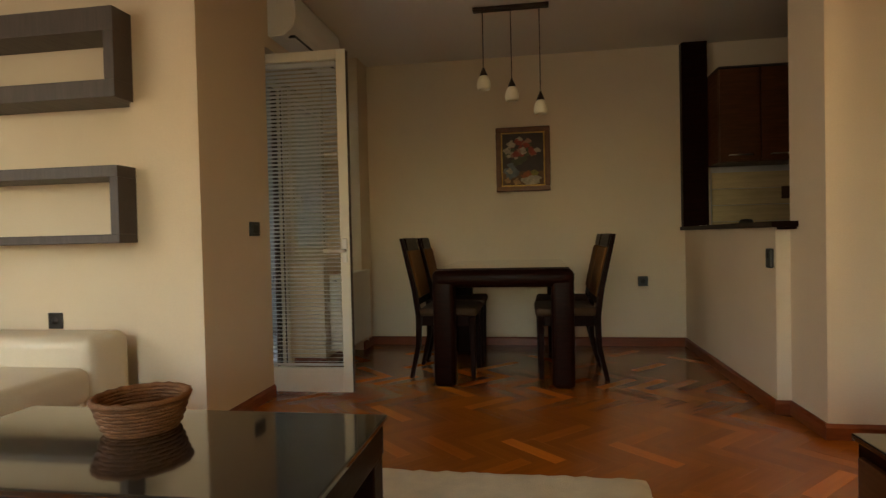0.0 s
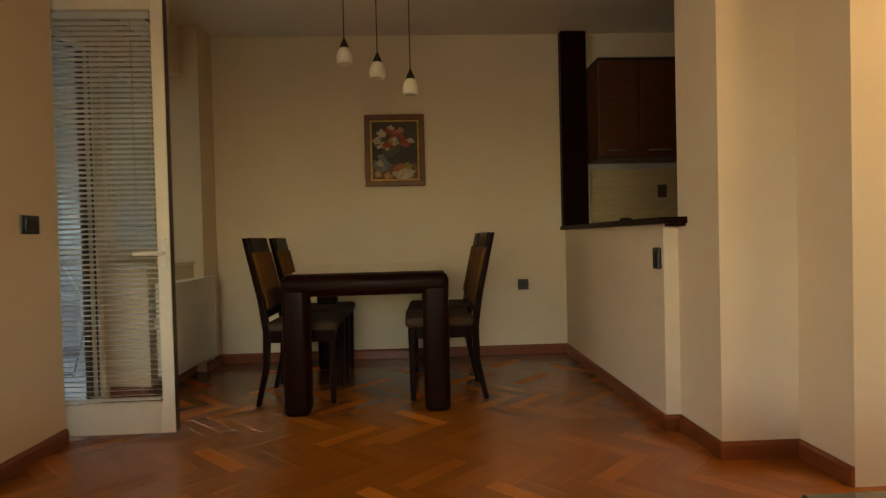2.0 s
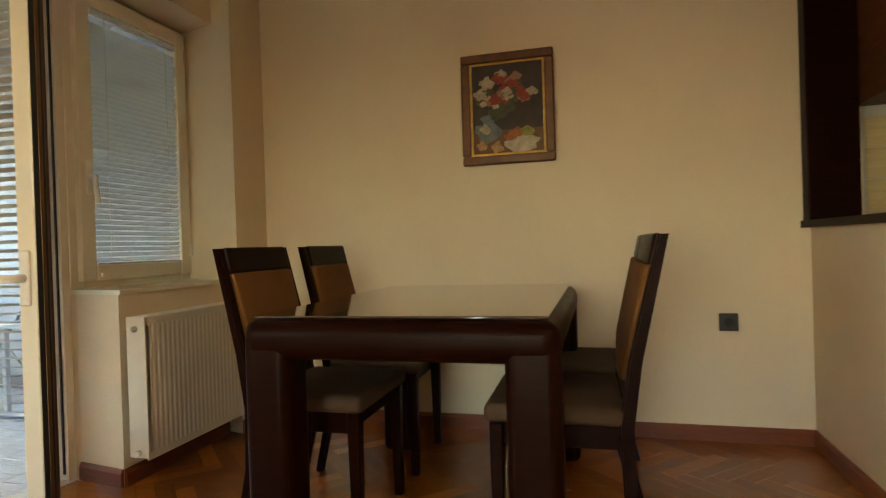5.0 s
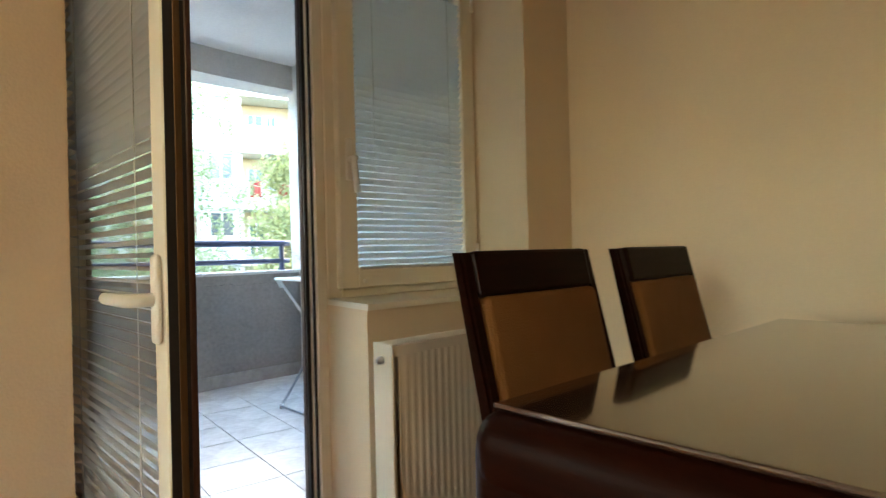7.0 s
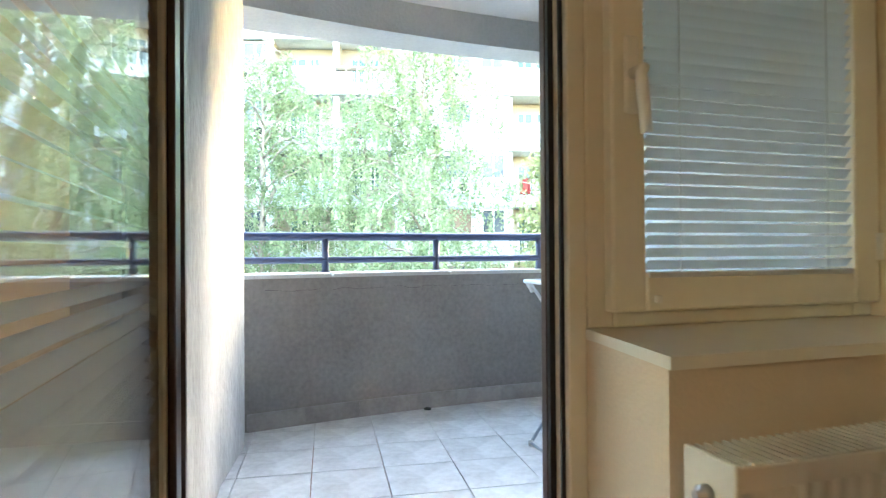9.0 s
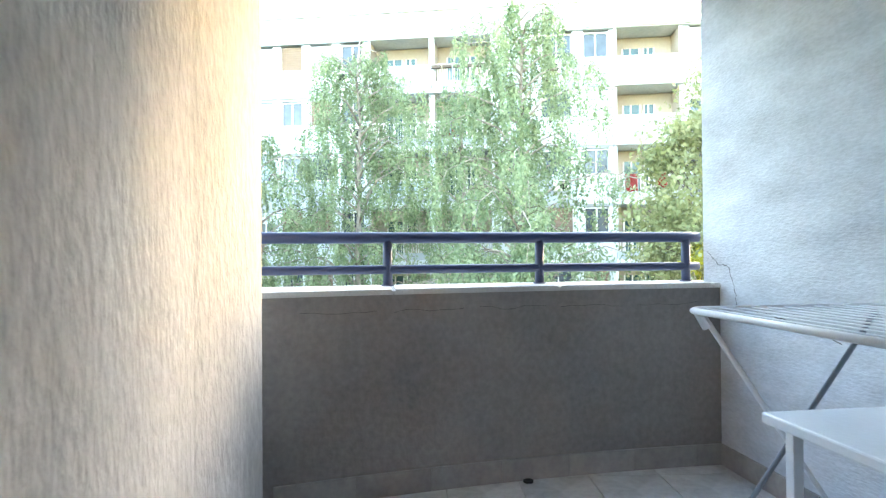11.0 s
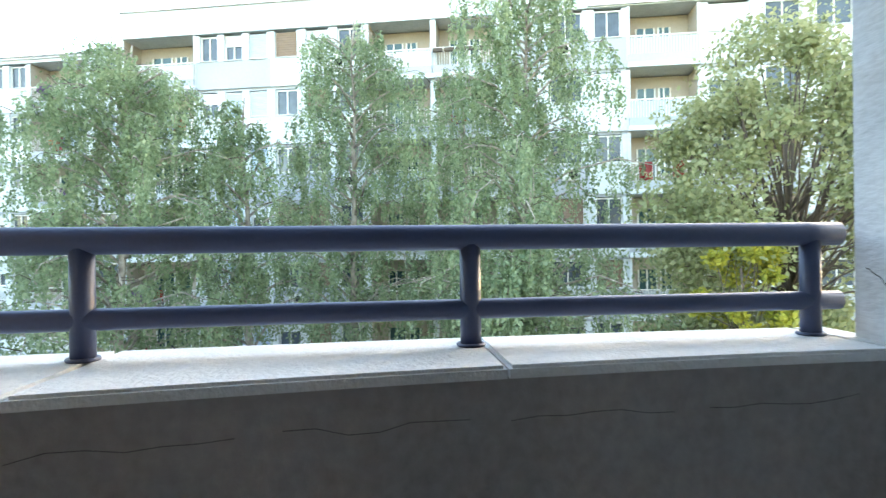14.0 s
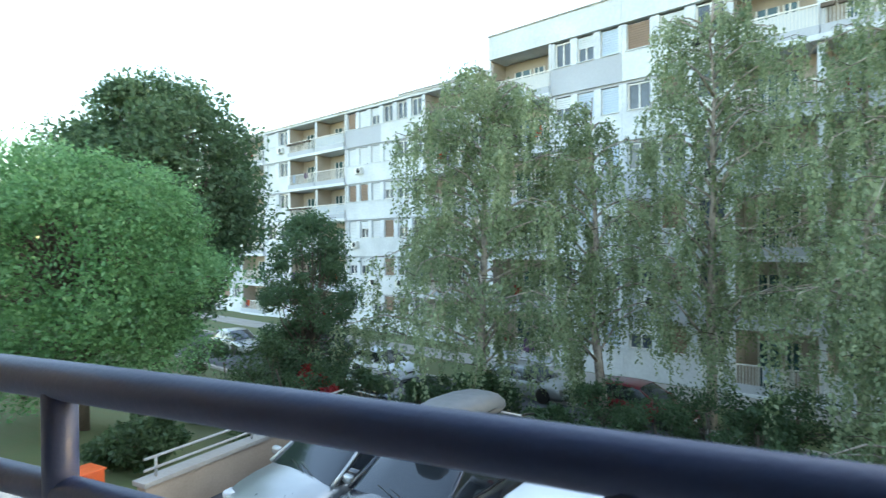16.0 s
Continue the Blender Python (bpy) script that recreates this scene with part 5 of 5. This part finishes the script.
def weeping_tree(x, y, top, spread, seed, count=44, label="tall weeping birch with long hanging leafy twigs", low=0.05, fork=0.55):
    """A birch: slender trunk, rising limbs that arch over, and bunches of twigs that hang from them."""
    rs = random.Random(seed)
    gz = ground_z(x)
    t = thing("birch_tree", pose(x, y, gz), label, "tree", "birches before the house")
    h = top - gz
    trunk = [(0.0, 0.0, -0.1)]
    for k in range(1, 10):
        trunk.append((trunk[-1][0] + rs.uniform(-0.16, 0.16), trunk[-1][1] + rs.uniform(-0.16, 0.16), h * k / 9.6))
    part("trunk", tube(trunk, [0.19 * (1 - k / 9.4) + 0.012 for k in range(10)], 9), BIRCHBARK, t, "pale birch trunk")
    pts = []
    limbs, twigs = bmesh.new(), bmesh.new()
    for k in range(count):
        f = 0.16 + 0.80 * (k + rs.random()) / count
        i = min(8, int(f * 9))
        b = Vector(trunk[i]).lerp(Vector(trunk[i + 1]), f * 9 - i)
        ang = k * 2.4 + rs.uniform(-0.5, 0.5)
        reach = spread * (1.08 - 0.72 * max(0, f - 0.30) / 0.66) * rs.uniform(0.45, 1.1)
        rise = rs.uniform(0.07, 0.17) * h * (1.05 - f * 0.8)
        d = Vector((math.cos(ang), math.sin(ang), 0))
        side = Vector((-d.y, d.x, 0)) * rs.uniform(-0.25, 0.25) * reach
        line = [b, b + d * reach * 0.3 + Vector((0, 0, rise * 0.7)), b + d * reach * 0.62 + side * 0.5 + Vector((0, 0, rise)), b + d * reach * 0.88 + side + Vector((0, 0, rise * 0.72)), b + d * reach + side + Vector((0, 0, rise * 0.1))]
        tube(line, [0.055, 0.040, 0.026, 0.014, 0.006], 5, limbs)
        for q in range(6):
            g = min(0.999, max(0.12, (q + 0.6 + rs.gauss(0, 0.2)) / 6))
            j = min(3, int(g * 4))
            s = line[j].lerp(line[j + 1], g * 4 - j)
            a2 = ang + rs.uniform(-1.3, 1.3)
            out = Vector((math.cos(a2), math.sin(a2), 0)) * rs.uniform(0.2, 0.9)
            e = s + out + Vector((0, 0, rs.uniform(-0.25, 0.15)))
            tube([s, s.lerp(e, 0.55) + Vector((0, 0, 0.12)), e], [0.014, 0.010, 0.005], 4, twigs)
            for w in range(7):
                o = s.lerp(e, rs.uniform(0.25, 1.05)) + Vector((rs.gauss(0, 0.09), rs.gauss(0, 0.09), rs.gauss(0, 0.10)))
                ln = rs.uniform(0.35, 1.0) * rs.choice((0.8, 1.3, 2.0, 2.7)) * (0.6 + 0.5 * g)
                ln = min(ln, max(0.3, o.z - low * h * rs.uniform(0.2, 1)))
                sx, sy = rs.gauss(0, 0.12), rs.gauss(0, 0.12)
                m = int(ln * 15) + 4
                for r in range(m):
                    z = r / m
                    pts.append((o.x + sx * z + rs.gauss(0, 0.035), o.y + sy * z + rs.gauss(0, 0.035), o.z - ln * z + rs.gauss(0, 0.03)))
    tagged(part("limb", limbs, BIRCHBARK, t, "thin arching limbs"), kind="stuff")
    tagged(part("twig", twigs, BARK, t, "thin brown twigs"), kind="stuff")
    leaves("crown", pts, 0.135, LEAF_BIRCH, t, seed, 0.6, "hanging grey-green leaves")
    return t


def round_tree(name, x, y, top, rx, rz, mat, seed, label, lobes=46, per=420, size=0.17, trunk_r=0.2, category="tree", flat=0.8):
    """A broad crown: limbs to many uneven clumps, each a shell of single leaves."""
    rs = random.Random(seed)
    gz = ground_z(x)
    t = thing(name, pose(x, y, gz), label, category)
    h = top - gz
    cz = h - rz
    tr = [(0, 0, -0.1), (rs.uniform(-.1, .1), rs.uniform(-.1, .1), cz * 0.5), (rs.uniform(-.2, .2), rs.uniform(-.2, .2), cz), (0, 0, cz + rz * 0.45)]
    part("trunk", tube(tr, [trunk_r, trunk_r * 0.8, trunk_r * 0.5, 0.03], 9), BARK, t)
    limbs = bmesh.new()
    pts = []
    for k in range(lobes):
        u = rs.uniform(-0.85, 1)
        a = rs.uniform(0, 2 * math.pi)
        q = math.sqrt(max(0, 1 - u * u)) * rs.uniform(0.65, 1.0)
        c = Vector((rx * q * math.cos(a) * 0.82, rx * q * math.sin(a) * 0.82, cz + rz * u * 0.85))
        st = Vector((0, 0, min(c.z - 0.2, cz * rs.uniform(0.55, 1.0))))
        if c.z > 0.4:
            tube([st, st.lerp(c, 0.5) + Vector((rs.gauss(0, .15), rs.gauss(0, .15), 0.15)), c], [trunk_r * 0.28, trunk_r * 0.16, 0.015], 5, limbs)
        r = rx * rs.uniform(0.13, 0.36)
        for j in range(per):
            d = Vector((rs.gauss(0, 1), rs.gauss(0, 1), rs.gauss(0, 1))).normalized()
            rad = r * rs.uniform(0.45, 1.08) * (1 + 0.25 * noise.noise(d * 2.3 + c))
            p = c + Vector((d.x, d.y, d.z * flat)) * rad
            if p.z > 0.03:
                pts.append(tuple(p))
    tagged(part("limb", limbs, BARK, t), kind="stuff")
    leaves("crown", pts, size, mat, t, seed, 0.15)
    return t


weeping_tree(-26.9, 4.5, 11.6, 5.6, 11, 52)
weeping_tree(-23.0, -3.0, 9.0, 5.3, 12, 66, low=0.02)
weeping_tree(-22.2, 11.0, 11.6, 5.8, 13, 54, low=0.02)
weeping_tree(-28.0, 9.2, 10.4, 4.4, 14, 20)
weeping_tree(-25.8, 0.9, 7.6, 4.0, 15, 24, low=0.02)
weeping_tree(-19.0, 9.6, 1.8, 3.2, 16, 30, "young weeping birch with long hanging leafy twigs", 0.0)
round_tree("linden_tree", -17.8, 17.0, 8.0, 3.9, 6.2, LEAF_LINDEN, 21, "broad linden tree with yellow-green leaves", 150, 330, 0.17, 0.16)
round_tree("maple_tree", -11.8, -9.0, 4.1, 3.8, 3.5, LEAF_BRIGHT, 27, "young fresh-green tree on the lawn", 150, 640, 0.105, flat=0.6)
round_tree("chestnut_tree", -22.8, -21.6, 10.6, 6.0, 7.2, LEAF_MID, 23, "large dark-green tree at the street", 150, 520, 0.26, 0.3, flat=0.65)
round_tree("small_tree", -20.0, -8.8, 2.9, 2.1, 4.25, LEAF_MID, 24, "slim dark-green tree by the street", 110, 300, 0.12, 0.10)
round_tree("far_tree", -14.5, -17.5, 4.6, 3.2, 3.8, LEAF_BRIGHT, 25, "green tree beyond the lawn", 44, 340, 0.18)
for k, (x, y, tp, r) in enumerate(((-10.6, -4.9, -1.9, 0.95), (-16.9, -7.4, -1.6, 2.0), (-18.4, -5.2, -2.6, 1.7), (-18.8, -12.0, -2.2, 2.0), (-16.9, -0.4, -3.2, 1.2), (-17.6, 1.8, -3.0, 1.4), (-16.4, 4.2, -3.1, 1.3), (-16.6, 6.4, -2.9, 1.4), (-15.6, 8.6, -2.9, 1.4),
                                 (-15.0, 11.2, -2.6, 1.6), (-20.4, -4.2, -3.4, 1.5), (-20.6, 3.4, -3.2, 1.6), (-20.2, 0.2, -3.6, 1.5),
                                 (-21.6, -2.2, -3.2, 1.7), (-22.2, 1.5, -3.2, 1.8), (-22.6, 4.6, -3.2, 1.8), (-23.0, 7.0, -3.0, 1.9), (-21.2, 6.0, -3.2, 1.6), (-24.4, -5.2, -3.8, 1.4))):
    round_tree("bush", x, y, tp, r, (tp - ground_z(x)) * 0.52, LEAF_DARK, 40 + k, "dense dark-green bush beside the deck", 22, 300, 0.11, 0.05, "bush")
for k, (x, y, tp) in enumerate(((-17.0, -5.4, -2.9), (-18.6, -7.4, -2.7))):
    round_tree("red_shrub", x, y, tp, 0.7, 0.7, LEAF_RED, 60 + k, "small shrub with red leaves", 12, 110, 0.09, 0.03, "shrub")
round_tree("golden_shrub", -15.6, 14.2, 1.9, 1.2, 2.6, LEAF_GOLD, 71, "tall shrub with yellow-green leaves", 30, 200, 0.15, 0.06, "shrub")

# ---- apartment building ----
ST = 3.05


def window_unit(house, x0, x1, z0, z1, kind):
    """A recessed window with frame, sill and, by kind, a shutter or blind."""
    wn = part("window", boxed(x0, -0.30, z0, x1, -0.26, z1), GLASS_DARK, house)
    fb = bmesh.new()
    n = 2 if x1 - x0 < 1.7 else 3
    for q in range(n + 1):
        xx = x0 + (x1 - x0 - 0.07) * q / n
        box(fb, xx, -0.26, z0 + 0.07, xx + 0.07, -0.19, z1 - 0.07)
    box(fb, x0, -0.26, z0, x1, -0.19, z0 + 0.07)
    box(fb, x0, -0.26, z1 - 0.07, x1, -0.19, z1)
    part("window_frame", fb, PLASTIC, wn)
    part("window_sill", boxed(x0 - 0.04, -0.26, z0 - 0.05, x1 + 0.04, 0.07, z0 - 0.004), SHUTTER, wn)
    if kind in "spbg":
        d = (z1 - z0) * {"s": 0.97, "p": 0.45, "b": 0.97, "g": 0.97}[kind]
        mat = {"s": SHUTTER, "p": SHUTTER, "b": SHUTTER_BROWN, "g": BLIND_BLUE}[kind]
        sb = bmesh.new()
        n = max(4, int(d / 0.06))
        rows = [[sb.verts.new((x, -0.185 + 0.016 * (k % 2), z1 - 0.01 - d * k / n)) for x in (x0 + 0.03, x1 - 0.03)] for k in range(n + 1)]
        for p, q in zip(rows, rows[1:]):
            sb.faces.new((p[0], p[1], q[1], q[0]))
        part("shutter", sb, mat, wn)
    return wn


def section(s0, s1, setback, bays, top, label, seed, attic=0.0):
    """One section of the block: spandrel bands, window strips, loggias with railings, roof. Bays run along the front: (end, kind)."""
    rs = random.Random(seed)
    house = thing("apartment_building", BASE @ Matrix.Translation((s0, -setback, 0)), label, "building", "apartment block")
    W, dep, zc = s1 - s0, 1.5, 18.25
    part("wall_panel", boxed(0, -11, 0, W, -dep - 0.2, zc), FACADE, house)
    part("parapet", boxed(0, -dep - 0.2, zc, W, 0.03, top), FACADE, house)
    part("roof", boxed(-0.05, -11.1, top, W + 0.05, 0.12, top + 0.07), GALV, house)
    if attic:
        part("attic", boxed(0.3, -9, top + 0.07, W * 0.8, -3.0, top + attic), FACADE, house)
        part("roof", boxed(0.2, -9.1, top + attic, W * 0.8 + 0.1, -2.8, top + attic + 0.06), GALV, house)
    x0 = 0.0
    for end, kind in bays:
        x1 = end - s0
        for fl in range(6):
            z0 = fl * ST - 0.05
            if kind[0] == "w":
                part("spandrel", boxed(x0, -dep - 0.2, z0 + 0.06, x1, 0, z0 + 1.53), FACADE if rs.random() < 0.75 else FACADE_GREY, house)
                # recessed strip in darker grey: the shadow line below the spandrel, put into the colour
                part("shadow_gap_strip", boxed(x0, -dep - 0.2, z0 - 0.08, x1, -0.12, z0 + 0.06), FACADE_GREY, house)
                n = len(kind) - 1
                bw = (x1 - x0) / n
                edge = x0
                za, zb = z0 + 1.58, z0 + 2.93
                for j, ch in enumerate(kind[1:]):
                    a, b = x0 + bw * (j + 0.14), x0 + bw * (j + 0.86)
                    part("pier", boxed(edge, -0.4, z0 + 1.53, a, -0.03, z0 + 2.97), FACADE, house)
                    part("apron", boxed(a, -0.4, z0 + 1.53, b, -0.03, za - 0.05), FACADE, house)
                    edge = b
                    window_unit(house, a, b, za, zb, ch if rs.random() < 0.55 else rs.choice("osopob"))
                part("pier", boxed(edge, -0.4, z0 + 1.53, x1, -0.03, z0 + 2.97), FACADE, house)
                if rs.random() < 0.35:
                    xa = x0 + (x1 - x0) * rs.uniform(0.1, 0.7)
                    acu = part("outdoor_unit", boxed(xa, 0.02, z0 + 0.75, xa + 0.8, 0.34, z0 + 1.30, bevel=0.02), PLASTIC, house, "white air conditioner unit")
                    part("fan_grille", lathe([(0.0, 0), (0.21, 0), (0.21, 0.008), (0.0, 0.008)], 18, m=pose(xa + 0.3, 0.342, z0 + 1.02, -90, 0, 0)), GASKET, acu)
            else:
                part("balcony_slab", boxed(x0, -dep - 0.2, z0, x1, 0.25, z0 + 0.24), FACADE, house)
                part("balcony_edge", boxed(x0 + 0.05, 0.10, z0 + 0.24, x1 - 0.05, 0.22, z0 + 0.62), FACADE_GREY, house)
                for xa, xb in ((x0, x0 + 0.14), (x1 - 0.14, x1)):
                    part("loggia_side", boxed(xa, -dep, z0 + 0.24, xb, -0.01, z0 + 3.0), FACADE_TAN, house)
                    part("loggia_edge", boxed(xa - 0.005, -0.01, z0 + 0.24, xb + 0.005, 0.02, z0 + 3.0), FACADE, house)
                part("loggia_wall", boxed(x0 + 0.14, -dep - 0.2, z0 + 0.24, x1 - 0.14, -dep, z0 + 3.0), FACADE_TAN, house, "tan painted loggia back wall")
                bw = x1 - x0
                for fa, fb2, zl in ((0.30, 0.48, 1.1), (0.52, 0.80, 0.26)):
                    wn = part("balcony_door", boxed(x0 + bw * fa, -dep, z0 + zl, x0 + bw * fb2, -dep + 0.05, z0 + 2.4), GLASS_GREEN, house)
                    fb = bmesh.new()
                    for q in (fa, (fa + fb2) / 2, fb2 - 0.02):
                        box(fb, x0 + bw * q, -dep + 0.05, z0 + zl, x0 + bw * q + 0.08, -dep + 0.09, z0 + 2.4)
                    part("door_frame", fb, PLASTIC, wn)
                rl = part("balcony_rail", boxed(x0 + 0.05, 0.14, z0 + 1.46, x1 - 0.05, 0.20, z0 + 1.52), PLASTIC, house)
                fb = bmesh.new()
                nb = int(bw / 0.13)
                for q in range(nb):
                    xx = x0 + 0.08 + (bw - 0.16) * q / (nb - 1)
                    box(fb, xx - 0.014, 0.155, z0 + 0.62, xx + 0.014, 0.18, z0 + 1.46)
                tagged(part("baluster", fb, PLASTIC, rl), kind="stuff")
                r = rs.random()
                if r < 0.4:
                    part("balcony_panel", boxed(x0 + 0.1, 0.10, z0 + 0.62, x1 - 0.1, 0.13, z0 + 1.42), rs.choice((BLIND_BLUE, FACADE_GREY, SHUTTER)), rl)
                elif r < 0.75:
                    for q in range(rs.randint(2, 4)):
                        xa = x0 + bw * rs.uniform(0.1, 0.7)
                        cb = bmesh.new()
                        nn = 8
                        wd, dn = rs.uniform(0.4, 0.9), rs.uniform(0.4, 0.9)
                        up = [cb.verts.new((xa + wd * i / nn, 0.225 + 0.02 * math.sin(i * 1.7), z0 + 1.53)) for i in range(nn + 1)]
                        dw = [cb.verts.new((xa + wd * i / nn, 0.24 + 0.035 * math.sin(i * 1.7 + 0.6), z0 + 1.53 - dn + 0.04 * math.sin(i))) for i in range(nn + 1)]
                        for i in range(nn):
                            cb.faces.new((up[i], up[i + 1], dw[i + 1], dw[i]))
                        bmesh.ops.solidify(cb, geom=cb.faces[:], thickness=0.01)
                        part("hanging_cloth", cb, rs.choice((ORANGE, LAMP_RED, CLOTH_PURPLE, BLIND_BLUE, PLASTIC)), rl)
                elif r < 0.9:
                    for q in range(5):
                        fx = x0 + bw * (0.12 + 0.18 * q)
                        part("flower_box", boxed(fx, 0.23, z0 + 1.25, fx + 0.5, 0.42, z0 + 1.42, bevel=0.01), BARK, rl)
        x0 = x1
    return house


section(-24.0, -3.2, 0.0, ((-20.0, "woo"), (-15.5, "l"), (-11.0, "woo"), (-8.4, "ws"), (-5.0, "l"), (-3.2, "wo")), 18.3, "white apartment block section behind the linden", 1)
section(-3.2, 13.2, 0.0, ((1.2, "wop"), (4.5, "l"), (8.0, "l"), (9.8, "wo"), (13.2, "wbb")), 19.65, "white apartment block section with tan loggias", 2)
section(13.21, 21.8, 0.0, ((17.4, "wggo"), (21.8, "l")), 19.65, "white apartment block section with a corner loggia", 3)
section(21.81, 39.3, 2.6, ((26.0, "woo"), (30.0, "l"), (34.8, "wopb"), (39.3, "wsso")), 18.45, "white apartment block section further down the street", 4, 1.3)
section(39.31, 66.0, 2.6, ((43.6, "l"), (48.0, "l"), (52.4, "wos"), (57.2, "l"), (62.0, "woo"), (66.0, "l")), 18.45, "white apartment block section at the far end", 5)

# ---- parquet ----
PWD, PLN = 0.068, 0.34


def herringbone():
    out = []
    c45 = math.cos(math.pi / 4)
    R = 150
    for i in range(-90, 90):
        for j in range(-26, 26):
            for vert in (0, 1):
                u0, v0 = i * PWD + j * PLN, i * PWD - j * PLN
                if vert:
                    cu, cv, a = u0 + PLN + PWD / 2, v0 + PWD - PLN / 2, math.pi / 2
                else:
                    cu, cv, a = u0 + PLN / 2, v0 + PWD / 2, 0.0
                out.append(((cu + cv) * c45 + 0.42, (cu - cv) * c45 + 3.5, math.pi / 4 - a))
    return out


def on_floor(x, y):
    if not (-3.0 < x < 2.45 and 0.8 < y < YF + 0.12):
        return False
    if x < XL - 0.09 and y > 3.95:
        return 4.50 < y < 5.48 and x > -1.17
    if x > 2.40 and y > 3.9:
        return False
    if y > 4.25 and x > 2.08:
        return False
    return True


pf = tagged(new("parquet"), "red-brown herringbone oak parquet with single pale blocks", "floor", kind="structure")
bm = boxed(-PLN / 2 + 0.00015, -PWD / 2 + 0.00015, -0.012, PLN / 2 - 0.00015, PWD / 2 - 0.00015, 0.0, bevel=0.0003, seg=1)
plank_me = mesh_of("plank", bm, PARQUET)
tv_, tf_ = [], []
src_v = [tuple(v.co) for v in plank_me.vertices]
src_f = [tuple(p.vertices) for p in plank_me.polygons]
single = 0
for x, y, a in herringbone():
    if not on_floor(x, y):
        continue
    m = pose(x, y, random.uniform(-0.0002, 0.0002), 0, 0, math.degrees(a))
    if single < 300 and 3.45 < y < 4.75 and -0.6 < x < 1.95:
        share("plank", plank_me, pf, m)
        single += 1
    else:
        k = len(tv_)
        tv_ += [tuple(m @ Vector(v)) for v in src_v]
        tf_ += [tuple(k + q for q in f) for f in src_f]
me = bpy.data.meshes.new("planks")
me.from_pydata(tv_, [], tf_)
me.materials.append(PARQUET)
rest = new("planks", me)
rest.parent = pf
tagged(rest, kind="stuff")
